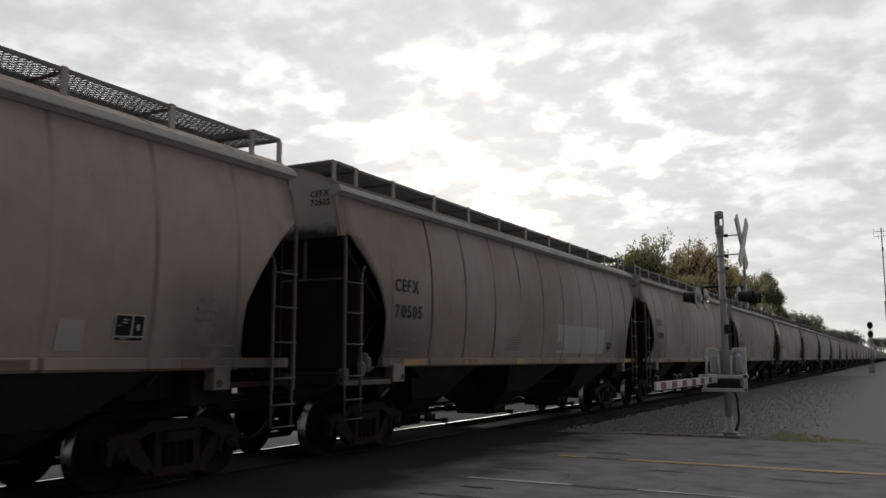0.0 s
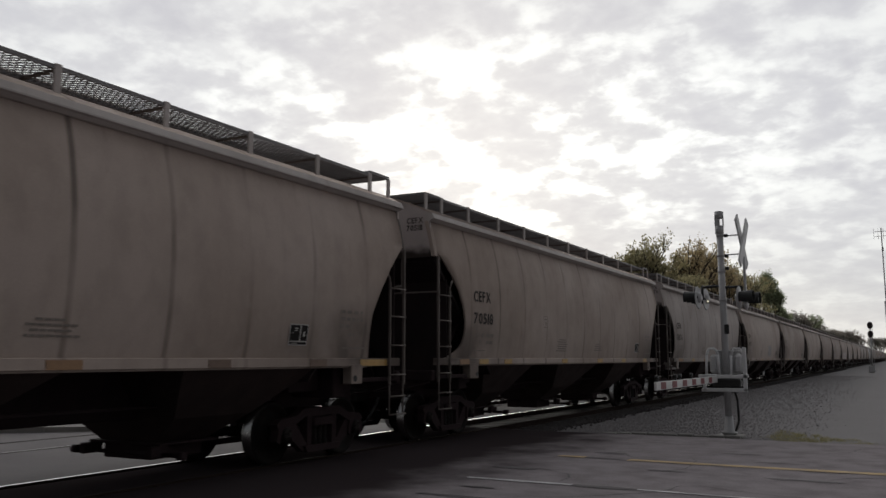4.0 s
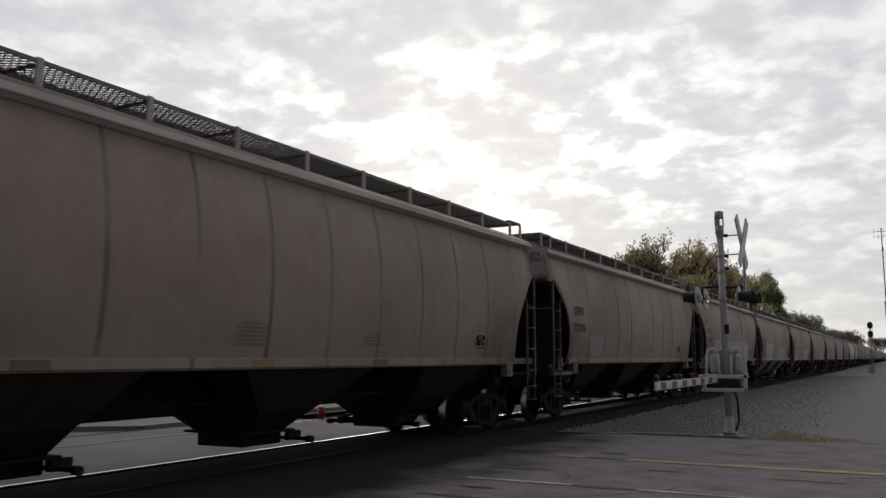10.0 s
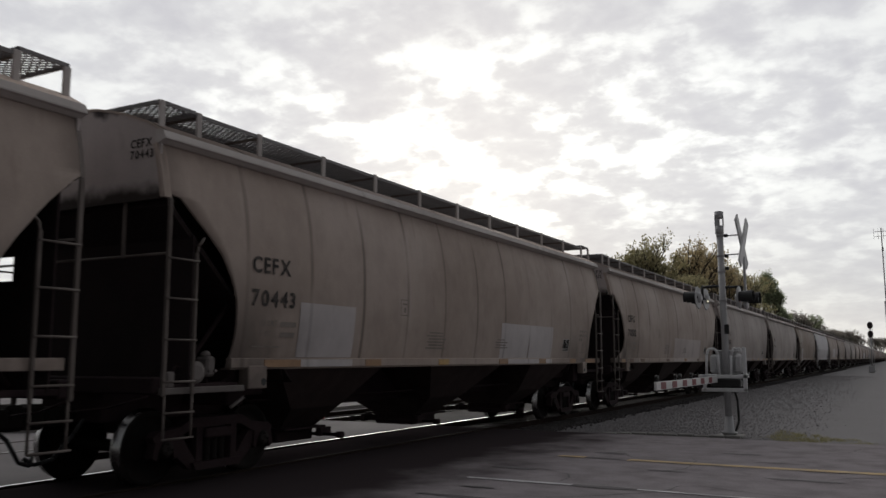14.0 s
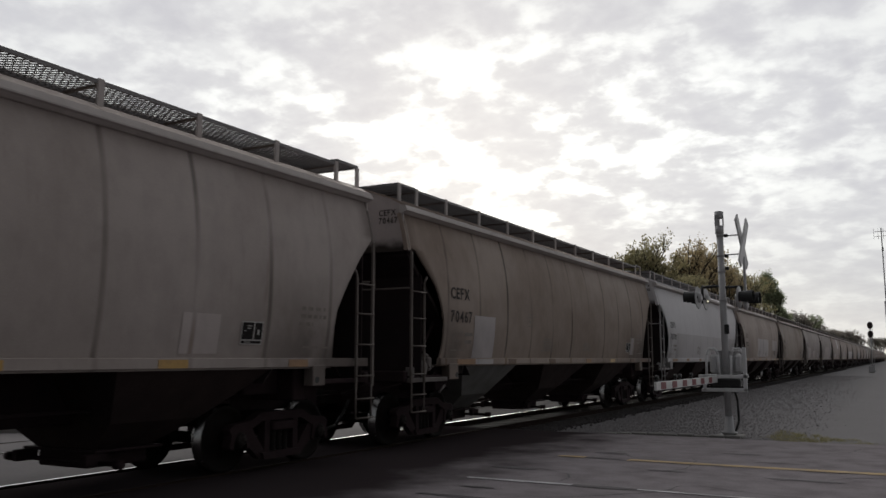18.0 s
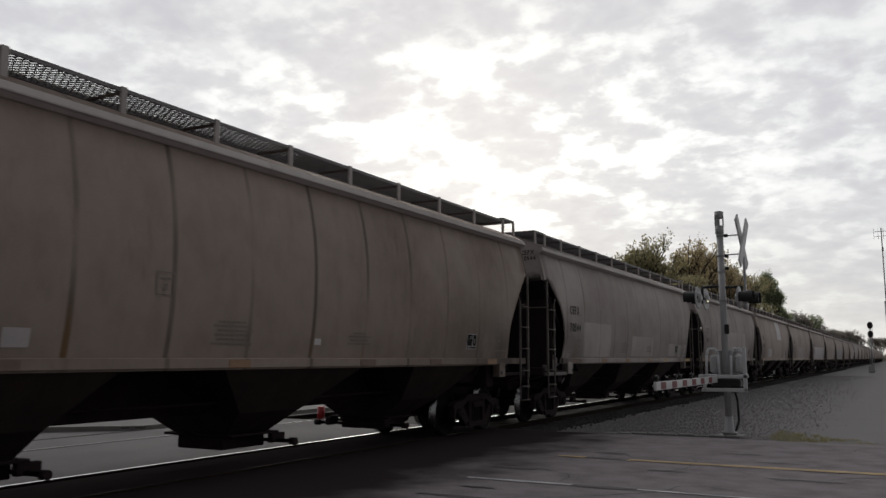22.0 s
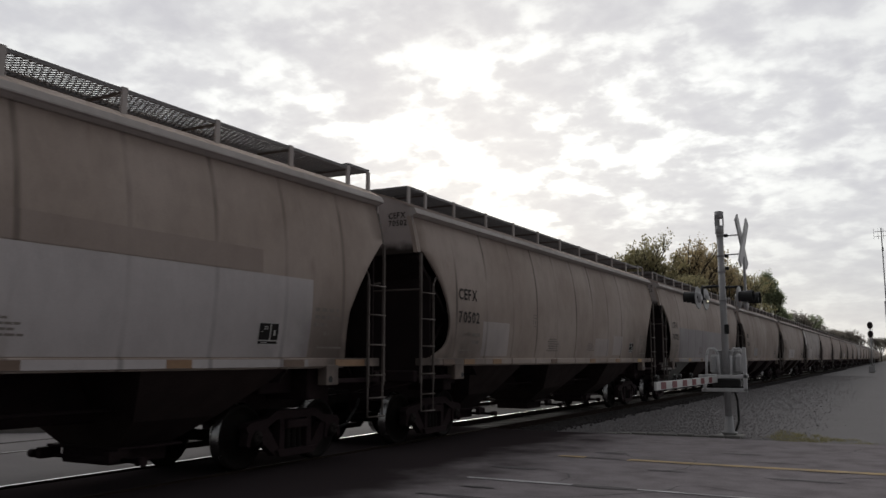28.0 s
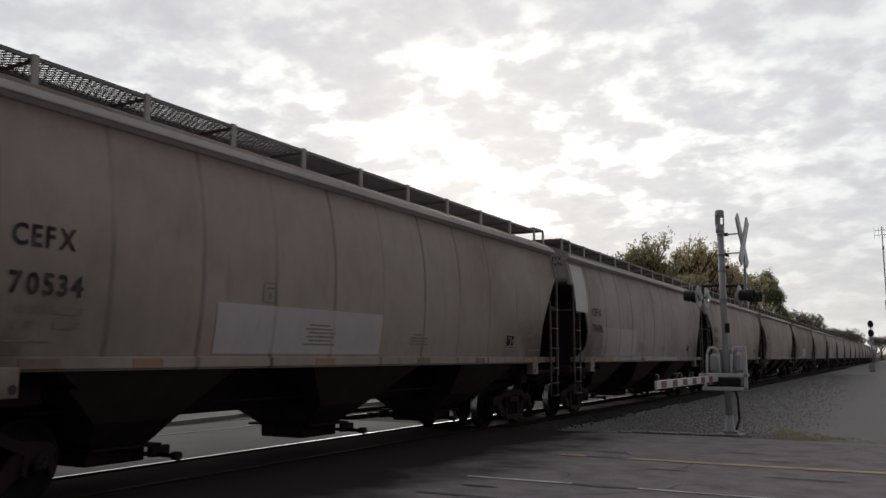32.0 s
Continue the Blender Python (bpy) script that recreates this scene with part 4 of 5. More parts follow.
# patches of newer paint on the near side: car, from, to (along), bottom, top, colour
PATCHES = [
    (-1, 12.49, 12.81, 1.63, 1.95, "l"), (0, 9.2, 12.96, 1.68, 2.39, "l"), (2, 12.25, 13.15, 1.61, 2.10, "L"), (2, 13.71, 15.05, 1.56, 2.15, "L"),
    (3, 0.2, 1.45, 3.15, 4.08, "w"), (3, 2.44, 4.9, 1.61, 2.20, "l"), (6, 9.55, 10.87, 1.70, 2.36, "b"), (7, 13.44, 14.09, 1.68, 2.01, "l"), (7, 8.42, 8.62, 1.72, 1.83, "w"),
    (10, 2.92, 4.00, 1.63, 2.15, "b"), (11, 1.40, 1.92, 2.08, 3.00, "l"), (11, 2.95, 12.91, 1.57, 2.40, "l"),
    (11, 10.55, 10.95, 2.75, 4.0, "r"), (12, 1.39, 2.34, 2.60, 3.41, "v"), (12, 2.60, 6.00, 1.56, 2.50, "L"), (12, 8.51, 13.00, 1.57, 2.25, "l"),
    (13, 2.54, 3.91, 1.57, 2.34, "L"), (13, 9.42, 12.44, 1.56, 2.30, "L"), (14, 7.75, 12.39, 1.56, 2.30, "l"), (16, 12.16, 12.79, 1.61, 2.10, "l"),
    (17, 2.53, 3.5, 1.56, 2.40, "L"), (17, 13.64, 14.06, 1.66, 2.19, "l"), (18, 2.45, 15.02, 1.57, 2.50, "g"), (19, 5.99, 10.49, 1.66, 2.72, "L"),
    (19, 12.33, 14.9, 2.07, 2.72, "l"), (20, 3.44, 3.74, 1.66, 1.85, "L"), (20, 8.30, 8.46, 1.75, 1.84, "w"), (21, 2.72, 5.13, 1.60, 2.52, "l"), (21, 7.38, 9.95, 1.62, 2.25, "l"),
    (21, 12.20, 13.33, 1.64, 2.08, "l"), (21, 13.64, 14.98, 1.59, 2.06, "l"), (22, 5.28, 12.23, 1.57, 2.85, "l"), (22, 1.40, 2.33, 2.24, 2.50, "l"), (22, 1.44, 2.2, 2.68, 2.96, "l"),
    (23, 8.72, 10.85, 2.83, 4.08, "w"), (23, 4.10, 5.87, 1.65, 2.16, "L"), (23, 12.29, 13.27, 1.59, 2.03, "l"), (24, 4.89, 9.5, 1.56, 2.45, "l"),
    (25, 2.6, 14.3, 1.57, 2.68, "L"), (25, 2.6, 13.2, 2.69, 3.0, "d"), (26, 9.84, 11.08, 1.62, 2.10, "l"), (26, 11.52, 12.43, 1.65, 2.21, "l"), (26, 2.6, 3.9, 1.6, 2.3, "l"), (27, 2.6, 12.41, 1.57, 2.72, "b"),
    (28, 4.19, 5.50, 1.70, 2.15, "b"), (29, 4.41, 8.22, 1.60, 2.24, "L"), (30, 0.2, 1.15, 2.75, 4.0, "w"), (30, 2.5, 6.0, 1.6, 2.4, "l"),
    (20, 1.45, 1.63, 2.66, 3.7, "l"), (9, 1.42, 1.50, 1.60, 2.55, "y"), (33, 6.0, 9.0, 1.6, 2.3, "l"), (35, 3.0, 7.2, 1.6, 2.5, "l"), (38, 8.0, 12.0, 1.6, 2.2, "b"),
]
CARS = {}
# cars coupled with their brake end forwards
BRAKE_LEADS = {0, 2, 3, 5, 6, 8, 10, 11, 13, 15, 17, 18, 19, 21, 23, 25, 27, 31, 32, 35, 37, 38, 41, 44}


def brake_end(car, tone, meshes):
    """Turns the leading end into a brake end: a low platform with the brake valve, and a shorter sill."""
    paint = PAINTS[tone]
    for ob in list(car.children):
        if ob.name.startswith("side_sheet") and ob.data == meshes["side"]:
            ob.data = meshes["brake_side"]
        elif ob.name.startswith("side_sill") and ob.data == meshes["sill"]:
            ob.data = meshes["short_sill"]
        elif ob.name.startswith("bulkhead") and ob.data == meshes["web"]:
            ob.data = meshes["slant_web"]
        elif ob.name.startswith("jacking_pad") and ob.data == meshes["pad"]:
            ob.location.y += 0.10
        elif ob.name.startswith("hopper_bay") and abs(ob.data.vertices[0].co.y + ob.data.vertices[2].co.y) < 1:
            for gear in ob.children:        # the middle gate is worked from its other end
                if gear.name.startswith("gate_shaft"):
                    gear.location.y -= 0.92
                elif gear.name.startswith("gate_rack"):
                    gear.location.y -= 1.02
    part("end_platform", meshes["platform", tone], None, car)
    valve = part("brake_valve", meshes["valve"], None, car, "dusty grey cast brake valve")
    part("valve_cap", meshes["cap"], None, valve)
    part("valve_pipe", meshes["pipe"], None, valve)
    part("release_rod", meshes["rod"], None, car)


def brake_end_meshes(base):
    out = {}
    for ob in base.children:
        if ob.name.split(".")[0] == "side_sheet" and "side" not in out:
            out["side"] = ob.data
        if ob.name.split(".")[0] == "side_sill" and "sill" not in out:
            out["sill"] = ob.data
        if ob.name.split(".")[0] == "jacking_pad" and "pad" not in out:
            out["pad"] = ob.data
        if ob.name.split(".")[0] == "bulkhead":
            out["web"] = ob.data
    out["brake_side"] = side_mesh(CUT_BRAKE)
    bm = B()
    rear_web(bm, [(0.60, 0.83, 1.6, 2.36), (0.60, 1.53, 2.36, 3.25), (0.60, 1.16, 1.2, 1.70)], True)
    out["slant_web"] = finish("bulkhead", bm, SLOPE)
    bm = B()
    box(bm, 1.46, 1.56, -HALF + 1.22, HALF - 0.12, 1.43, 1.56, 0.008)
    box(bm, 1.36, 1.52, -HALF + 1.25, HALF - 1.08, 1.41, 1.43)
    out["short_sill"] = finish("short_sill", bm, PAINTS["beige"])
    for tone in PAINTS:
        bm = B()
        box(bm, 1.30, 1.55, -HALF + 0.10, -HALF + 1.50, 1.135, 1.215, 0.01)
        box(bm, 1.40, 1.53, -HALF + 0.20, -HALF + 0.31, 1.215, 1.40, 0.012)
        out["platform", tone] = finish("end_platform", bm, PAINTS["white"] if tone == "white" else VALVE)
    bm = B()
    box(bm, 1.22, 1.46, -HALF + 0.55, -HALF + 0.80, 1.27, 1.50, 0.05)
    lathe(bm, [(1.10, 0.10), (1.44, 0.10), (1.45, 0.135), (1.49, 0.135), (1.51, 0.08)], "x", 16, (0, -HALF + 0.70, 1.385))
    box(bm, 1.26, 1.48, -HALF + 0.88, -HALF + 1.04, 1.33, 1.58, 0.03)
    out["valve"] = finish("brake_valve", bm, VALVE)
    bm = B()
    lathe(bm, [(1.58, 0.065), (1.60, 0.07), (1.63, 0.055), (1.65, 0.02)], "z", 12, (1.37, -HALF + 0.96, 0))
    for dy in (-0.05, 0.05):
        tube(bm, (1.48, -HALF + 0.96 + dy, 1.40), (1.51, -HALF + 0.96 + dy, 1.40), 0.02, 8)
    out["cap"] = finish("valve_cap", bm, VALVE)
    bm = B()
    pipe(bm, [(1.38, -HALF + 0.96, 1.34), (1.40, -HALF + 0.96, 1.24), (1.40, -HALF + 1.20, 1.24), (1.30, -HALF + 1.45, 1.30)], 0.022, 7)
    pipe(bm, [(1.40, -HALF + 0.56, 1.42), (1.40, -HALF + 0.44, 1.46), (1.38, -HALF + 0.36, 1.30), (1.38, -HALF + 0.36, 1.20)], 0.018, 7)
    out["pipe"] = finish("valve_pipe", bm, UNDER)
    bm = B()
    pipe(bm, [(1.42, -HALF + 1.62, 1.05), (1.45, -HALF + 1.36, 0.93)], 0.022, 7)
    out["rod"] = finish("release_rod", bm, VALVE)
    return out


def build_train():
    base = build_car()
    paint_mesh = {}
    base_paint = PAINTS["beige"]

    def repaint(ob, tone):
        me = ob.data
        if me is None or not me.materials or me.materials[0] != base_paint:
            return
        key = (me.name, tone)
        if key not in paint_mesh:
            c = me.copy()
            c.materials[0] = PAINTS[tone]
            paint_mesh[key] = c
        ob.data = paint_mesh[key]

    labels = {"beige": "weathered beige covered hopper car with dark seams", "grey": "weathered light grey covered hopper car",
              "brown": "sooty brownish beige covered hopper car", "tan": "dusty tan covered hopper car with dark seams", "white": "clean white covered hopper car with a grey band"}
    panel = [(side_strip(13.185, 13.60, 1.735, 2.035, 0.009), 1)]
    panel += [(side_strip(*q, 0.011), 0) for q in ((13.20, 13.415, 1.80, 2.02), (13.44, 13.585, 1.80, 2.02), (13.20, 13.585, 1.748, 1.782))]
    panel += [(side_strip(*q, 0.013), 1) for q in ((13.29, 13.37, 1.968, 1.982), (13.29, 13.36, 1.938, 1.950), (13.23, 13.27, 1.905, 1.915), (13.49, 13.53, 1.86, 1.93), (13.26, 13.38, 1.76, 1.77))]
    stencil_me = join_pydata("stencil_panel", panel, [PANEL_BLACK, RIM_INK])
    rnd = random.Random(5)
    faint = []
    for words, a, w, z in (("LD LMT", 1.69, 0.36, 1.985), ("LT WT", 1.68, 0.25, 1.84)):
        faint.append((lettering(words, 0.08, lambda u, v, a=a, z=z: (side_x(z + v) + 0.008, a - HALF + u, z + v), spacing=0.22, width=w), 0))
    for a, b, z in ((2.12, 2.46, 1.985), (2.13, 2.44, 1.84), (1.60, 2.15, 1.70)):
        faint.append((side_strip(a, b, z, z + (0.068 if z > 1.8 else 0.02), 0.008), 0))
    for a, b, z in ((14.38, 15.0, 2.235), (14.38, 15.05, 2.125), (14.36, 14.68, 2.015), (14.62, 14.75, 1.89), (14.5, 15.1, 1.70), (6.3, 6.8, 2.0), (6.22, 6.85, 1.945), (6.3, 6.95, 1.89), (6.25, 6.9, 1.835), (6.3, 6.85, 1.78), (6.2, 6.95, 1.725), (9.25, 9.6, 1.93), (9.15, 9.75, 1.875), (9.2, 9.7, 1.82), (9.15, 9.8, 1.765)):
        while a < b:
            w = min(rnd.uniform(0.05, 0.13), b - a)
            tall = 0.052 if b > 14 and z > 1.8 else 0.026
            faint.append((side_strip(a, a + w, z, z + tall, 0.008), 0))
            a += w + (rnd.uniform(0.03, 0.07) if tall > 0.03 else rnd.uniform(0.006, 0.014))
    faint_me = join_pydata("stencil_text", faint, [FAINT])
    placard_me = join_pydata("placard_outline", [(side_strip(a, b, c, d, 0.009), 0) for a, b, c, d in
                             ((5.25, 5.52, 2.275, 2.29), (5.25, 5.52, 2.535, 2.55), (5.25, 5.265, 2.275, 2.55), (5.505, 5.52, 2.275, 2.55), (5.31, 5.46, 2.46, 2.485), (5.36, 5.42, 2.33, 2.41))], [FAINT])
    tapes = {}
    for k in range(-1, 48):
        tone = TONE.get(k, "beige")
        car = base if k == -1 else copy_thing(base, pose(TRACK, 0, 0))
        CARS[k] = car
        tagged(car, labels[tone], group="cars of the freight train")
    ends = brake_end_meshes(base)
    for k, car in CARS.items():
        tone = TONE.get(k, "beige")
        if k in BRAKE_LEADS:
            brake_end(car, tone, ends)
        if tone == "white":
            for ob in car.children_recursive:
                for old, pale in ((END_PAINT, END_PALE), (LADDER, LADDER_PALE)):
                    if ob.data is not None and ob.data.materials and ob.data.materials[0] == old:
                        me = ob.data.copy()
                        me.materials[0] = pale
                        ob.data = me
        if tone != "beige":
            for ob in car.children_recursive:
                repaint(ob, tone)
        number = MARKS.get(k, "70%d" % rnd.randint(440, 719))
        z_mark, z_num = {12: (2.56, 2.29), 29: (2.64, 2.17)}.get(k, (2.69, 2.25))
        start, wide = (1.60, 0.715) if k in (21, 29) else (1.50, 0.79)
        for words, z0 in (("CEFX", z_mark), (number, z_num)):
            me = lettering(words, 0.213, lambda u, v, z0=z0: (side_x(z0 + v) + 0.011, start - HALF + u, z0 + v), spacing=0.20, width=wide if words == "CEFX" else wide + 0.115)
            me.materials.append(INK)
            part("lettering", me, None, car, "black stencilled reporting letters")
        for words, z0 in (("CEFX", 4.085), (number, 3.945)):
            me = lettering(words, 0.105, lambda u, v, z0=z0: (0.945 + u, -HALF + 0.012, z0 + v), squeeze=0.9)
            me.materials.append(INK)
            part("lettering", me, None, car, "small black stencilled letters")
        part("stencil_panel", stencil_me, None, car, "black stencil panel with a white rim")
        tagged(part("stencil_text", faint_me, None, car, "faded small stencil lines"), kind="stuff")
        if k % 3 != 0:
            part("placard_outline", placard_me, None, car, "faded outlined stencil square")
        r2 = random.Random(100 + k)
        spots = (1.91, 4.34, 6.74, 9.40, 11.62, 13.75, 14.95) if k in BRAKE_LEADS else (0.96, 1.84, 3.16, 6.56, 9.49, 11.8, 14.2)
        for at in spots:
            at += r2.uniform(-0.06, 0.06)
            w = 0.78 if (at < 2.1 or at > 14.5) and k in BRAKE_LEADS else r2.choice((0.40, 0.43, 0.46))
            kind = r2.choice((0, 0, 1)) if k in (0, 4, 12, 16, 24) else r2.choice((1, 1, 2, 2)) if k in (8, 20, 28) else r2.choice((0, 1, 1, 2, 2))
            if (w, kind) not in tapes:
                bm = B()
                box(bm, 1.558, 1.566, 0, w, 1.437, 1.538)
                tapes[w, kind] = finish("reflector_tape", bm, (TAPE, RUST_TAPE, BROWN_TAPE)[kind])
            part("reflector_tape", tapes[w, kind], None, car, ("yellow reflector tape", "worn orange reflector tape", "sooty brown reflector tape")[kind]).location = (0, at - HALF, 0)
        if k in (12, 17, 27):
            for ob in car.children:
                if ob.name.startswith("hopper_bay") and (k == 12 or ob.data.vertices[0].co.y < -4):
                    me = ob.data.copy()
                    me.materials[0] = CLEAN_HOPPER
                    ob.data = me
    for k in (11, 22):
        for i in range(3):
            me = side_strip(1.50 + i * 0.085, 1.54 + i * 0.085, 3.08, 3.42, 0.010)
            me.materials.append(INK if k == 11 else FAINT)
            part("stencil_bar", me, None, CARS[k], "dark painted bar")
    names = {"l": "lighter repainted panel", "L": "pale grey repainted panel", "b": "blue-grey repainted panel", "w": "fresh white repainted panel", "g": "grey painted band", "r": "brown rusty run", "y": "faded yellow stripe", "d": "brown sooty band", "v": "dull lavender-grey repainted panel"}
    for k, y0, y1, z0, z1, c in PATCHES:
        me = side_strip(y0, y1, z0, z1, 0.0065)
        me.materials.append(PATCH[c])
        part("paint_patch", me, None, CARS[k], names[c])
        if z0 < 1.6 and c != "r":
            bm = B()
            box(bm, 1.559, 1.564, y0 - HALF, y1 - HALF, 1.435, 1.54)
            part("paint_patch", bm, PATCH[c], CARS[k], names[c])


build_train()


# ---- level-crossing signal beside the road ----
def build_signal():
    mx, my, g = -3.39, 19.5, -0.16
    sig = thing("crossing_signal", "grey level-crossing mast with crossbuck, lamps and a lowered gate", "crossing signal", pose(mx, my, g))
    bm = B()
    box(bm, -0.26, 0.30, -0.26, 0.26, -0.1, 0.06, 0.02)
    part("foundation", bm, CONCRETE, sig)
    bm = B()
    tube(bm, (0, 0, 0.08), (-0.03, 0, 4.68), 0.075, 14)
    lathe(bm, [(0.08, 0.17), (0.12, 0.17), (0.14, 0.11), (0.45, 0.09)], "z", 14)
    lathe(bm, [(4.50, 0.078), (4.51, 0.095), (4.68, 0.095), (4.69, 0.07)], "z", 14, (-0.03, 0, 0))
    lathe(bm, [(4.85, 0.07), (4.86, 0.10), (5.0, 0.10), (5.02, 0.07)], "z", 14, (-0.03, 0, 0))
    box(bm, -0.125, -0.02, -0.05, 0.05, 4.66, 4.88, 0.01)
    box(bm, 0.045, 0.065, -0.05, 0.05, 4.66, 4.88, 0.004)
    part("mast", bm, ALU, sig)
    bm = B()
    for z in (4.44, 3.98, 3.62, 2.98):
        lathe(bm, [(z, 0.078), (z, 0.088), (z + 0.05, 0.088), (z + 0.05, 0.078)], "z", 12, (-0.02, 0, 0))
    part("clamp", bm, ALU, sig)
    bm = B()
    for z in (4.44, 3.98, 3.70):
        box(bm, 0.06, 0.14, -0.03, 0.03, z - 0.02, z + 0.05, 0.006)
    part("clamp_lug", bm, BLACK, sig)
    bm = B()
    for z in (4.45, 4.02):
        tube(bm, (0, 0, z), (0.46, -0.05, z), 0.014, 6)
    part("sign_bracket", bm, BLACK, sig)
    for r in (51, -51):
        bm = B()
        box(bm, -0.02, 0.02, -0.66, 0.66, -0.115, 0.115, 0.004)
        ob = part("crossbuck_board", bm, WHITE_BOARD, sig, "white crossbuck board")
        ob.matrix_basis = pose(0.46 + (0.02 if r > 0 else -0.02), -0.05, 4.28, r, 0, -4)
    bm = B()
    box(bm, 0.45, 0.50, -0.09, 0.0, 2.9, 3.95, 0.005)
    part("sign_post", bm, ALU, sig)
    # lamps on cross arms, facing both ways along the road
    turn = Matrix.Rotation(radians(-5), 4, "Z")
    for sx, z, xo in ((-1, 3.06, -0.47), (1, 3.03, 0.40)):
        bm = B()
        tube(bm, (0, 0, z + 0.26), (xo, 0, z + 0.26), 0.03, 8)
        tube(bm, (xo, 0, z + 0.28), (xo, 0, z - 0.02), 0.03, 8)
        tube(bm, (xo, -0.42, z), (xo, 0.42, z), 0.025, 8)
        arm = part("cross_arm", bm, BLACK, sig)
        arm.matrix_basis = turn
        for y in (-0.30, 0.30):
            bm = B()
            lathe(bm, [(0.0, 0.235), (sx * 0.015, 0.25), (sx * 0.015, 0.02), (sx * 0.017, 0.02)], "x", 20, (xo, y, z))
            part("lamp_backboard", bm, GREY_METAL, sig).matrix_basis = turn
            bm = B()
            lathe(bm, [(-sx * 0.07, 0.07), (-sx * 0.02, 0.11), (sx * 0.02, 0.11)], "x", 16, (xo, y, z))
            part("lamp_housing", bm, GREY_METAL, sig).matrix_basis = turn
            bm = B()
            hood = []
            for off, lift in ((0.0, 0.0), (0.012, 0.0)):
                for a, r in ((0.02, 0.135), (0.31, 0.15)):
                    hood.append([bm.verts.new((xo + sx * a, y + (r - off) * math.cos(q), z + (r - off) * math.sin(q))) for q in (math.pi * (-0.22 + 1.44 * i / 14) for i in range(15))])
            for a, b in ((0, 1), (2, 3), (1, 3)):
                for i in range(14):
                    bm.faces.new((hood[a][i], hood[a][i + 1], hood[b][i + 1], hood[b][i]))
            part("lamp_hood", bm, BLACK, sig).matrix_basis = turn
            bm = B()
            lathe(bm, [(sx * 0.02, 0.10), (sx * 0.035, 0.08), (sx * 0.042, 0.03)], "x", 16, (xo, y, z))
            part("lens", bm, RED, sig, "dark red signal lens").matrix_basis = turn
            if sx < 0 < y:
                bm = B()
                lathe(bm, [(0.0, 0.016), (0.016, 0.024), (0.032, 0.016)], "x", 10, (xo + 0.03, y - 0.06, z - 0.05))
                part("indicator", bm, GLINT, sig, "small lit indicator on the lamp housing").matrix_basis = turn
    # gate mechanism between two pairs of arms, with guard hoops
    bm = B()
    box(bm, -0.22, 0.22, 0.10, 0.52, 1.34, 1.86, 0.03)
    box(bm, -0.25, 0.25, 0.07, 0.55, 1.85, 1.90, 0.015)
    part("gate_mechanism", bm, GREY_METAL, sig)
    for x0, x1 in ((-0.40, -0.12), (0.12, 0.40)):
        bm = B()
        pipe(bm, [(x0, -0.20, 1.36), (x0 + 0.02, -0.22, 1.78), (x0 + 0.07, -0.22, 1.92), (x1 - 0.07, -0.22, 1.92), (x1 - 0.02, -0.22, 1.80), (x1, -0.20, 1.36)], 0.028, 8)
        part("guard_hoop", bm, PALE_METAL, sig, "pale tubular guard hoop")
        bm = B()
        box(bm, x0 + 0.05, x1 - 0.05, -0.10, 0.08, 1.38, 1.80, 0.05)
        part("counterweight", bm, GREY_METAL, sig)
    bm = B()
    box(bm, -0.56, 0.46, -0.30, -0.22, 1.28, 1.36, 0.012)
    box(bm, -0.50, 0.46, -0.30, -0.22, 0.99, 1.07, 0.012)
    box(bm, 0.38, 0.46, -0.30, -0.22, 1.0, 1.95, 0.012)
    box(bm, -0.46, -0.40, -0.30, -0.22, 1.0, 1.36, 0.012)
    box(bm, -0.46, -0.40, -0.22, 0.38, 1.28, 1.36, 0.012)
    box(bm, -0.40, 0.40, 0.30, 0.38, 1.28, 1.36, 0.012)
    part("gate_arm_frame", bm, PALE_METAL, sig, "pale painted gate arm frame")
    bm = B()
    box(bm, -0.30, 0.30, -0.16, 0.20, 1.08, 1.27, 0.03)
    part("gate_motor", bm, BLACK, sig)
    bm = B()
    pipe(bm, [(0.10, 0.05, 0.05), (0.20, 0.06, 0.35), (0.19, 0.05, 0.8), (0.12, 0.04, 1.1)], 0.025, 8)
    part("cable_conduit", bm, BLACK, sig)
    bm = B()
    box(bm, 0.0, 0.10, -0.10, -0.06, 2.25, 2.46, 0.01)
    part("junction_box", bm, BLACK, sig)
    # the arm lies across the far lane, striped red and white
    x = -0.16
    bm = B()
    box(bm, x - 0.02, x + 0.02, -5.62, -0.35, 1.19, 1.33, 0.006)
    arm = part("gate_arm", bm, WHITE_BOARD, sig, "white gate arm with red stripes")
    bm = B()
    box(bm, x - 0.024, x + 0.024, -0.17, 0.17, 1.203, 1.317)
    red = finish("red_stripe", bm, STRIPE)
    for i in range(6):
        ob = part("red_stripe", red, None, arm)
        ob.location = (0, -5.15 + i * 0.80, 0)
    for y in (-5.52, -4.2, -3.85, -2.9):
        bm = B()
        box(bm, x - 0.02, x + 0.02, y - 0.03, y + 0.03, 1.33, 1.36)
        lathe(bm, [(-0.03, 0.035), (0.03, 0.035)], "x", 12, (x, y, 1.40))
        part("gate_lamp", bm, BLACK, arm, "small dark gate lamp")


build_signal()


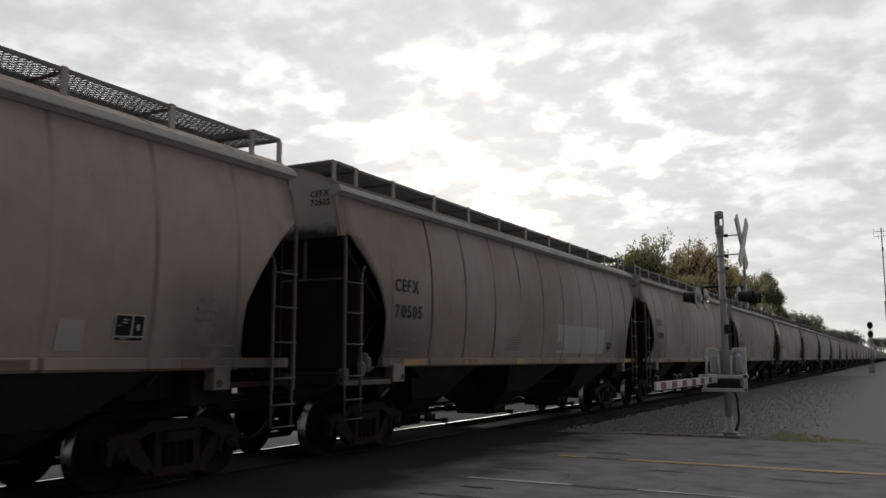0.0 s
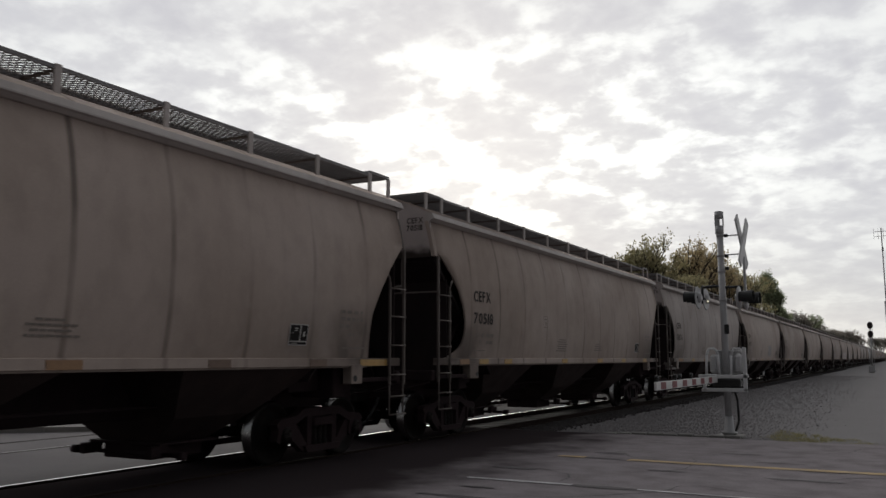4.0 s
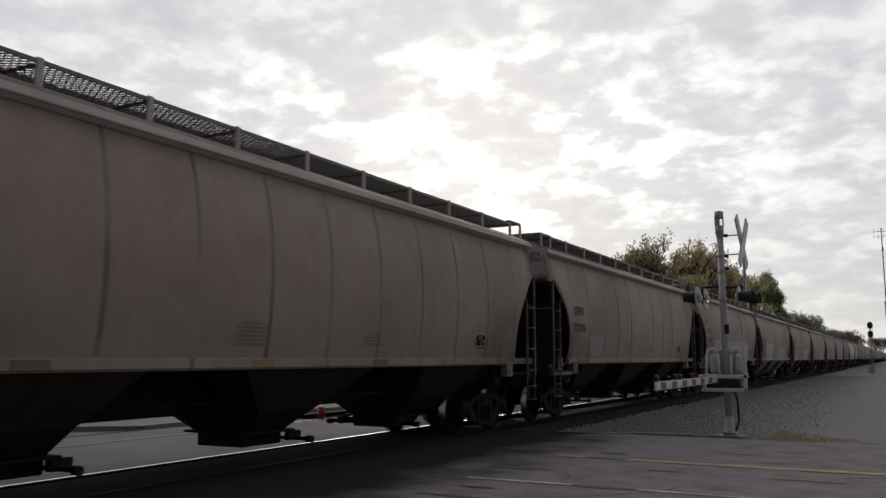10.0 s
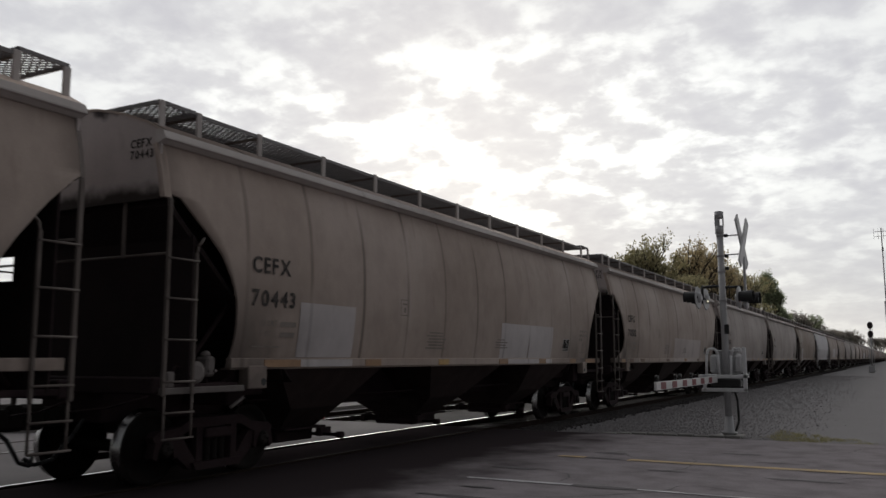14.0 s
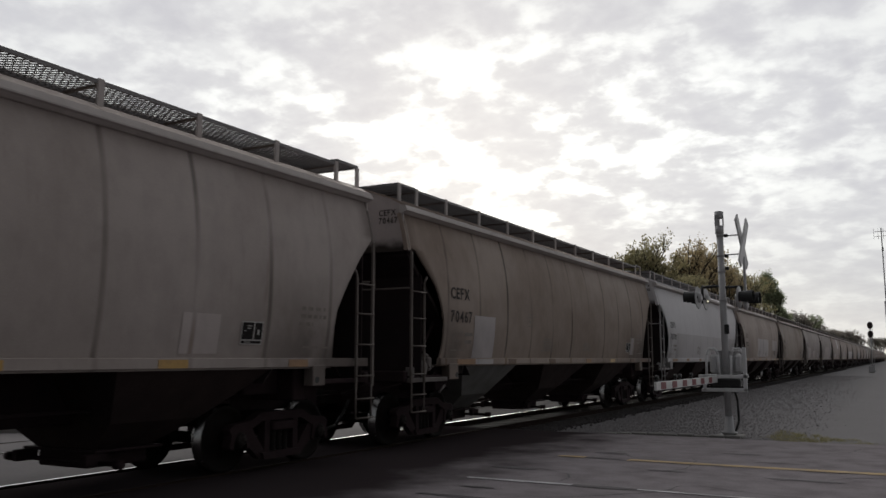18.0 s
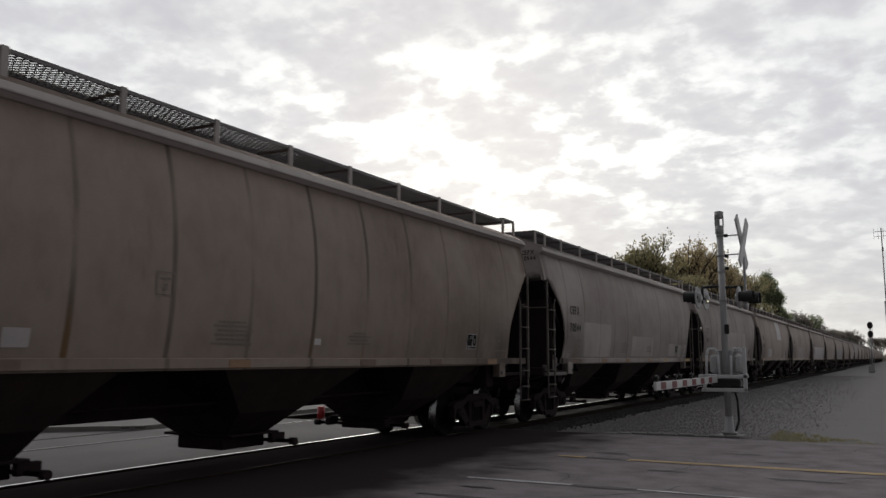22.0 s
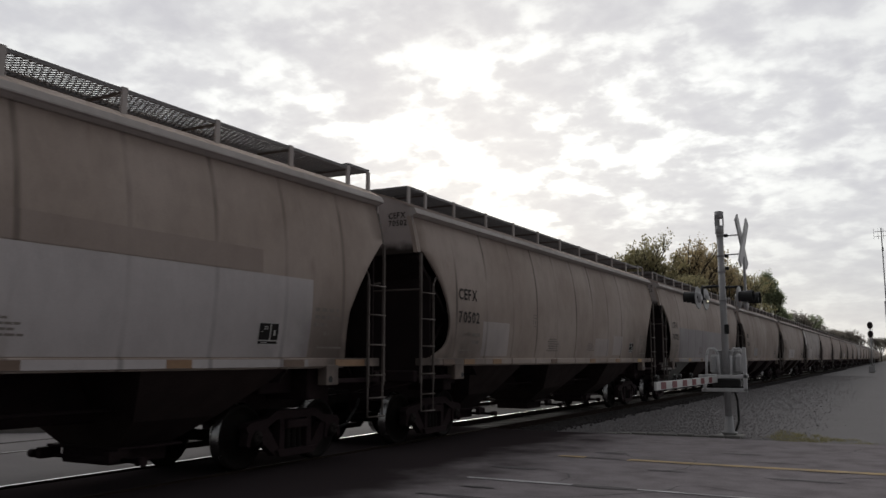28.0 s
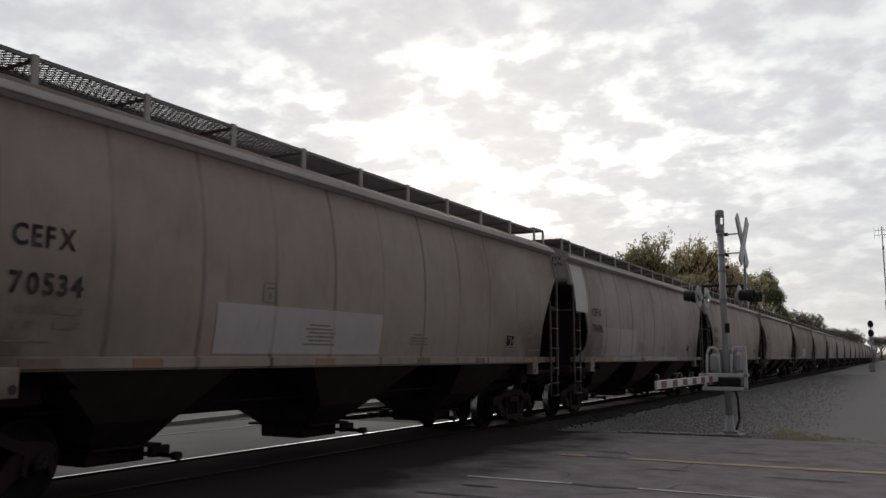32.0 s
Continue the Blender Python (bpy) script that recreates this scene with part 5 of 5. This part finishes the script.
# ---- block signal and antenna mast along the line ----
def build_block_signal():
    sig = thing("block_signal", "dark two-headed railway block signal on a post", "railway signal", pose(-3.25, 125, -0.16))
    bm = B()
    tube(bm, (0, 0, 0), (0, 0, 6.4), 0.09, 10)
    lathe(bm, [(0.0, 0.35), (0.25, 0.35), (0.3, 0.12)], "z", 12)
    part("post", bm, ALU, sig)
    for z in (6.05, 4.85):
        bm = B()
        lathe(bm, [(-0.02, 0.46), (0.03, 0.46), (0.03, 0.44)], "y", 22, (0, -0.12, z))
        box(bm, -0.25, 0.25, -0.1, 0.25, z - 0.3, z + 0.3, 0.05)
        for v in bm.verts:
            v.co.x *= 0.76
        head = part("signal_head", bm, HEAD, sig, "dark reddish-black oval signal head")
        for a in (90, 210, 330):
            bm = B()
            lathe(bm, [(-0.45, 0.12), (-0.1, 0.12), (-0.1, 0.10), (-0.43, 0.10)], "y", 12, (0.22 * math.cos(radians(a)), -0.05, z + 0.22 * math.sin(radians(a))))
            part("hood", bm, BLACK, head)
    bm = B()
    for x in (-0.25, 0.25):
        tube(bm, (x, 0.3, 0), (x, 0.15, 6.3), 0.025, 6)
    for i in range(16):
        tube(bm, (-0.25, 0.28, 0.4 + i * 0.37), (0.25, 0.28, 0.4 + i * 0.37), 0.015, 5)
    part("ladder", bm, ALU, sig)
    case = thing("relay_case", "small grey metal relay case beside the line", "equipment case", pose(-3.0, 112, -0.16))
    bm = B()
    box(bm, -0.34, 0.34, -0.3, 0.3, 0.1, 0.78, 0.04)
    part("body", bm, GREY_METAL, case)
    bm = B()
    box(bm, -0.38, 0.38, -0.34, 0.34, 0.78, 0.84, 0.02)
    part("lid", bm, ALU, case)
    bm = B()
    box(bm, -0.3, 0.3, -0.26, 0.26, 0.0, 0.1)
    part("base", bm, CONCRETE, case)


def build_antenna():
    a = thing("antenna_mast", "thin grey antenna mast with a crossbar antenna", "antenna mast", pose(-0.55, 60, -0.16))
    bm = B()
    tube(bm, (0.05, 0, 0), (0.0, 0, 5.3), 0.11, 10)
    tube(bm, (0.0, 0, 5.3), (-0.02, 0, 10.0), 0.035, 8)
    part("mast", bm, GREY_METAL, a)
    bm = B()
    for z in (9.75, 9.45):
        tube(bm, (-0.45, 0, z), (0.55, 0, z + 0.02), 0.015, 6)
    for x in (-0.45, -0.2, 0.1, 0.35, 0.55):
        tube(bm, (x, 0, 9.25), (x, 0, 9.95), 0.010, 5)
    part("antenna", bm, GREY_METAL, a)
    bm = B()
    box(bm, -0.05, 0.05, -0.05, 0.05, 8.5, 8.75)
    part("clamp", bm, BLACK, a)


build_block_signal()
build_antenna()


# ---- trees ----
def tree_meshes(seed, height, spread, density, gap=0.0, leaf=0.30, taper=0.45):
    """Trunk with limbs, and a crown of leaf clumps gathered along the twigs."""
    rnd = random.Random(seed)
    wood = B()
    tips = []

    def grow(p, d, length, r, level):
        q = p + d * length
        tube(wood, p, q, r, 7 if level < 2 else 5, 0, r * 0.62, caps=False)
        if level >= 1:
            tips.append((p + d * length * 0.6, length * (0.5 if level == 1 else 0.8)))
        if level >= 2:
            tips.append((q, length))
        if level == 4:
            return
        n = (5, 4, 3, 3)[level]
        for i in range(n):
            t = 2 * math.pi * (i + rnd.random() * 0.7) / n
            side = Vector((math.cos(t), math.sin(t), 0))
            nd = (d * (0.62 if level else 0.9) + side * rnd.uniform(0.5, 0.95) * spread + Vector((0, 0, 0.18))).normalized()
            grow(q if i < 2 else p + d * length * rnd.uniform(0.45, 0.95), nd, length * rnd.uniform(0.58, 0.8), r * 0.58, level + 1)

    grow(Vector((0, 0, -0.2)), Vector((rnd.uniform(-0.05, 0.05), rnd.uniform(-0.05, 0.05), 1)).normalized(), height * 0.30, height * 0.022, 0)
    top = max(t[0].z for t in tips)
    k = height / max(top, 0.1)

    def shaped(p):
        """Draws the crown in towards its top."""
        h = max(0.0, p.z / height - 0.35) / 0.65
        f = 1.0 + taper * (0.35 - h)
        return Vector((p.x * f, p.y * f, p.z))

    for v in wood.verts:
        v.co = shaped(v.co * k)
    verts, faces = [], []
    for p, ln in tips:
        if rnd.random() < gap:
            continue
        for _ in range(int(density * rnd.uniform(0.4, 1.5))):
            c = shaped(p * k) + Vector((rnd.gauss(0, 1), rnd.gauss(0, 1), rnd.gauss(0, 0.8))).normalized() * (ln * k * 0.50 * rnd.random() ** 0.6)
            s = leaf * rnd.uniform(0.5, 1.2)
            a = Vector((rnd.gauss(0, 1), rnd.gauss(0, 1), rnd.gauss(0, 1))).normalized()
            b = a.orthogonal().normalized()
            b = (b + a.cross(b) * rnd.uniform(-1, 1)).normalized()
            i = len(verts)
            verts += [tuple(c - a * s * 0.5), tuple(c + b * s * 0.3), tuple(c + a * s * 0.5), tuple(c - b * s * 0.3)]
            faces.append((i, i + 1, i + 2, i + 3))
    me = bpy.data.meshes.new("crown")
    me.from_pydata(verts, [], faces)
    return finish("trunk", wood, BARK), me


def build_trees():
    kinds = [tree_meshes(3, 12.0, 0.55, 26, 0.52, 0.24), tree_meshes(8, 12, 0.55, 28, 0.44, 0.25), tree_meshes(14, 12, 0.5, 26, 0.36, 0.23, 0.3), tree_meshes(21, 12, 0.33, 34, 0.2, 0.25, 1.25)]
    crowns = {}
    labels = ["olive green tree with a thin autumn crown", "tree turning brown and yellow", "green leafy tree behind the tracks", "tree far along the line, greyed to imitate haze"]
    #       x, y, height, kind, leaf colour
    rows = [(-18.7, 71, 12.5, 2, 0), (-19.9, 71, 12.0, 0, 0), (-21.2, 69, 10.2, 1, 0), (-19.6, 73, 10.4, 1, 0), (-18.2, 77, 9.6, 1, 0), (-18.6, 88, 13.9, 0, 1), (-20.6, 86, 10.6, 1, 0),
            (-18.8, 101, 15.2, 0, 1), (-19.4, 112, 14.2, 0, 0), (-19.0, 119, 13.2, 1, 0), (-19.2, 134, 11.4, 0, 0), (-18.2, 148, 16.2, 3, 2), (-19.4, 172, 12.0, 3, 2),
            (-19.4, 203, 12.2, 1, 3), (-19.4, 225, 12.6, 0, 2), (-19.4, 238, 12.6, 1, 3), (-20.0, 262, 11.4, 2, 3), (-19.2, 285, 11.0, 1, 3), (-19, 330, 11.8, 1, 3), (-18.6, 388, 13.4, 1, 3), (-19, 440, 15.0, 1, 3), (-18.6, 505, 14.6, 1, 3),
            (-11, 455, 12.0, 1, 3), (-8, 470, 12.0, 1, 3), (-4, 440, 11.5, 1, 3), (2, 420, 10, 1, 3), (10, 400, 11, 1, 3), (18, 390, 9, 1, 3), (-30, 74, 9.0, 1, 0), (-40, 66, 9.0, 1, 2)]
    rnd = random.Random(2)
    for x, y, h, kind, colour in rows:
        wood, crown = kinds[kind]
        if (kind, colour) not in crowns:
            c = crown.copy()
            c.materials.append(LEAVES[colour])
            crowns[kind, colour] = c
        s = h / 12.0
        t = thing("tree", labels[colour], "tree", Matrix.Translation((x, y, -0.16)) @ Matrix.Rotation(rnd.uniform(0, 6.28), 4, "Z"), "trees beyond the tracks")
        t.scale = (s, s, s)
        part("trunk", wood, None, t)
        part("crown", crowns[kind, colour], None, t)
    # the far woods on the horizon
    verts, faces = [], []
    for _ in range(9000):
        x = rnd.uniform(-900, 500)
        y = rnd.uniform(560, 640) - abs(x) * 0.25
        z = abs(rnd.gauss(0, 1)) * 4.0 * (0.8 + 0.5 * noise.noise((x * 0.02, 0, 0)))
        s = rnd.uniform(1.2, 2.6)
        a = Vector((rnd.gauss(0, 1), rnd.gauss(0, 1), rnd.gauss(0, 1))).normalized()
        b = a.orthogonal().normalized()
        c = Vector((x, y, z))
        i = len(verts)
        verts += [tuple(c - a * s), tuple(c + b * s * 0.6), tuple(c + a * s), tuple(c - b * s * 0.6)]
        faces.append((i, i + 1, i + 2, i + 3))
    me = bpy.data.meshes.new("far_woods")
    me.from_pydata(verts, [], faces)
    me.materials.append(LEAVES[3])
    tagged(new("far_woods", me), "distant low woods along the horizon", "woods", kind="stuff")


build_trees()


# ---- small things on the ground ----
def build_stones():
    rnd = random.Random(11)
    octa = [(1, 0, 0), (-1, 0, 0), (0, 1, 0), (0, -1, 0), (0, 0, 1), (0, 0, -1)]
    tri = [(0, 2, 4), (2, 1, 4), (1, 3, 4), (3, 0, 4), (2, 0, 5), (1, 2, 5), (3, 1, 5), (0, 3, 5)]

    def heap(name, count, place, size, mat, label):
        verts, faces = [], []
        for _ in range(count):
            x, y, z = place()
            r = rnd.uniform(*size)
            q = Euler((rnd.uniform(0, 6.3), rnd.uniform(0, 6.3), rnd.uniform(0, 6.3))).to_matrix()
            k = len(verts)
            for v in octa:
                p = q @ Vector((v[0] * r * rnd.uniform(0.6, 1.2), v[1] * r * rnd.uniform(0.6, 1.2), v[2] * r * rnd.uniform(0.5, 1.0)))
                verts.append((x + p.x, y + p.y, z + p.z))
            faces += [tuple(k + i for i in f) for f in tri]
        me = bpy.data.meshes.new(name)
        me.from_pydata(verts, [], faces)
        me.materials.append(mat)
        tagged(new(name, me), label, "gravel", kind="stuff")

    heap("gravel_stones", 42000, lambda: (-7.4 + 5.6 * (1 - math.sqrt(1 - rnd.random())) + rnd.uniform(0, 0.5), 18.05 + 75 * rnd.random() ** 2.2, -0.161), (0.011, 0.032), STONE, "loose grey crushed stone beside the road")
    heap("ballast_stones", 9000, lambda: (rnd.uniform(-8.2, -7.5) + abs(rnd.gauss(0, 0.18)), ROAD_FAR + 0.2 + 130 * rnd.random() ** 2.4, -0.14), (0.025, 0.06), BALLAST_STONE, "dark crushed ballast along the rail")
    verts, faces = [], []
    clumps = [(rnd.random() ** 1.3, rnd.gauss(0, 0.28), rnd.gauss(0, 0.95)) for _ in range(150)]
    for _ in range(5200):
        a, ox, oy = rnd.choice(clumps)
        x, y = -2.3 + 2.0 * a + ox + rnd.gauss(0, 0.07), 19.9 - 2.9 * a + oy + rnd.gauss(0, 0.10)
        h, w, t = rnd.uniform(0.015, 0.065) * (1.2 - 0.6 * a), rnd.uniform(0.004, 0.009), rnd.uniform(0, 6.3)
        dx, dy = math.cos(t), math.sin(t)
        lean = rnd.uniform(0.4, 1.8)
        k = len(verts)
        verts += [(x - dx * w, y - dy * w, -0.165), (x + dx * w, y + dy * w, -0.165), (x + dy * h * lean, y - dx * h * lean, -0.16 + h)]
        faces.append((k, k + 1, k + 2))
    me = bpy.data.meshes.new("grass_tuft")
    me.from_pydata(verts, [], faces)
    me.materials.append(GRASS)
    tagged(new("grass_tuft", me), "thin yellowish grass at the gravel edge", "grass", kind="stuff")
    # cracks in the asphalt
    bm = B()
    for x, y, t, n in ((-4.9, 14.6, 0.1, 16), (-3.0, 13.9, -1.2, 14), (-1.6, 15.6, 0.2, 14), (-5.2, 11.6, 0.05, 16), (-2.4, 11.0, 0.3, 12), (-0.9, 12.3, 1.2, 12), (-4.0, 9.2, 0.2, 20), (-6.0, 16.4, -0.1, 18), (0.6, 14.6, 0.0, 14)):
        last = None
        for i in range(n):
            w = 0.005 + 0.010 * rnd.random()
            nx, ny = -math.sin(t), math.cos(t)
            h = -0.026 + 0.012 * noise.noise((x * 0.35, y * 0.35, 3.1)) + 0.006 * noise.noise((x * 1.3, y * 1.3, 7.7))
            ring = (bm.verts.new((x + nx * w, y + ny * w, h)), bm.verts.new((x - nx * w, y - ny * w, h)))
            if last:
                bm.faces.new((last[0], last[1], ring[1], ring[0]))
            last = ring
            t += rnd.gauss(0, 0.2)
            x, y = x + math.cos(t) * 0.13, y + math.sin(t) * 0.13
    for x, y, a, b in ((-5.05, 11.55, 0.34, 0.10), (-3.35, 10.32, 0.42, 0.10), (-4.3, 13.25, 0.40, 0.07), (-1.2, 12.1, 0.5, 0.06), (1.2, 11.2, 0.6, 0.1), (-4.62, 8.86, 0.55, 0.06), (-4.38, 14.0, 0.28, 0.10), (-2.4, 14.9, 0.35, 0.05), (-4.7, 9.6, 0.30, 0.04), (-3.0, 12.2, 0.30, 0.05), (-1.7, 13.9, 0.4, 0.04)):
        ring = []
        for i in range(18):
            t = 2 * math.pi * i / 18
            q = 1 + 0.45 * noise.noise((3 * math.cos(t) + x * 7, 3 * math.sin(t), y))
            ring.append(bm.verts.new((x + a * q * math.cos(t), y + b * q * math.sin(t), -0.0225 + 0.010 * noise.noise((x * 0.35, y * 0.35, 3.1)))))
        bm.faces.new(ring)
    solid("road_cracks", bm, TAR, "dark sealed cracks in the asphalt", "road cracks", kind="stuff")
    bm = B()
    for i in range(9):
        x = -5.75 + i * 0.31
        box(bm, x, x + 0.29, 17.86 + i * 0.055, 18.02 + i * 0.055, -0.16, -0.02 + rnd.uniform(-0.012, 0.012), 0.012)
    solid("pavement_edge", bm, CONCRETE, "broken concrete edge strip beside the road", kind="structure")
    # beyond the tracks: a raised pavement behind a low curb with two drain slots
    front = [Vector((-14.95, 13.68)), Vector((-14.95, 13.68)) + 9.0 * Vector((-0.752, -0.659))]
    side = [Vector((-14.95, 13.68)), Vector((-15.5, 17.7)), Vector((-15.5, 46.0))]
    bm = B()
    back = 0.16
    edge = [side[2] - Vector((back, 0)), side[1] - Vector((back, 0)), side[0] + Vector((-back, 0.2)), front[1] + Vector((-back, back)), Vector((-48.0, -13.0)), Vector((-48.0, 46.0))]
    top, foot = ([bm.verts.new((*p, z)) for p in edge] for z in (0.052, -0.2))
    bm.faces.new(top)
    for i in range(len(edge)):
        j = (i + 1) % len(edge)
        bm.faces.new((top[i], foot[i], foot[j], top[j]))
    solid("pavement", bm, SIDEWALK, "pale raised pavement beyond the second track", kind="structure")
    bm = B()

    def stones(a, b, cuts, z0, z1):
        run = (b - a).normalized()
        inward = Vector((run.y, -run.x)) if run.y < 0 else Vector((-run.y, run.x))
        for s0, s1 in cuts:
            h = z1 + rnd.uniform(-0.006, 0.006) if z1 > 0.04 else z1
            corners = [a + run * s0, a + run * s1, a + run * s1 + inward * 0.15, a + run * s0 + inward * 0.15]
            lo, hi = ([bm.verts.new((*p, z)) for p in corners] for z in (z0, h))
            bm.faces.new(hi)
            for i in range(4):
                bm.faces.new((lo[i], lo[(i + 1) % 4], hi[(i + 1) % 4], hi[i]))

    stones(*front, ((0.0, 0.05), (0.25, 0.34), (0.55, 1.2)), -0.12, 0.06)
    stones(*front, ((0.05, 0.25), (0.34, 0.55)), -0.12, -0.02)
    stones(*front, ((0.05, 0.25), (0.34, 0.55)), 0.036, 0.06)
    stones(*front, [(1.215 + i * 0.9, 2.1 + i * 0.9) for i in range(8)], -0.12, 0.06)
    stones(side[0], side[1], [(0.02 + i * 0.9, 0.905 + i * 0.9) for i in range(4)], -0.12, 0.06)
    stones(side[1], side[2], [(i * 0.9, 0.885 + i * 0.9) for i in range(31)], -0.12, 0.06)
    bmesh.ops.recalc_face_normals(bm, faces=bm.faces)
    solid("far_curb", bm, CONCRETE, "low concrete curb with drain slots beyond the second track", kind="structure")
    cone = thing("marker_post", "short red marker post standing in the empty second track", "marker post", pose(-13.66, 18.46, -0.115))
    bm = B()
    tube(bm, (0, 0, 0.05), (0, 0, 0.40), 0.105, 14, 0, 0.098)
    part("post", bm, RED, cone)
    bm = B()
    lathe(bm, [(0.0, 0.17), (0.04, 0.17), (0.06, 0.115)], "z", 14)
    part("base", bm, WHITE_BOARD, cone)


build_stones()


# ---- motion of the train ----
START = 10.36                  # the leading corner post of car 0 at 0 s
TIMES = [0.5 * i for i in range(65)]


# small shifts, in metres behind an even slowing, that fit the train to the camera's view
FIT_SHIFT_T = [0, 1, 2, 3, 5, 7, 8, 10, 14, 17, 19, 20, 22, 24, 25, 26.5, 28, 30, 32]
FIT_SHIFT = [0.17, 0.12, 0.08, 0.09, 0.03, -0.04, -0.09, -0.07, -0.03, -0.13, -0.11, -0.12, -0.06, -0.03, -0.05, 0.10, 0.23, 0.13, -0.04]


def gone(t):
    """How far the train has run at t seconds; it slows a little all the time."""
    return 16.72 * t - 0.023 * t * t - float(np.interp(t, FIT_SHIFT_T, FIT_SHIFT))


def motions():
    for k, car in CARS.items():
        y = START + PITCH * k + HALF
        walk(car, [(t, pose(TRACK, y - gone(t), 0)) for t in TIMES[::2]])
    # the wheels roll on the rails: one turn of the same kind for all leading and all trailing wheelsets
    sets = [[], []]
    for car in CARS.values():
        for ob in car.children_recursive:
            if ob.name.startswith("wheelset"):
                sets[ob.location.y > 0].append(ob)
    for group in sets:
        first = group[0]
        y = first.location.y
        walk(first, [(i / FPS, Matrix.Translation((0, y, 0.457)) @ Matrix.Rotation(gone(i / FPS) / 0.457, 4, "X")) for i in range(frame(32.0))])
        action, slot = first.animation_data.action, first.animation_data.action_slot
        for ob in group[1:]:
            ob.rotation_mode = "QUATERNION"
            ob.animation_data_create()
            ob.animation_data.action = action
            ob.animation_data.action_slot = slot


motions()
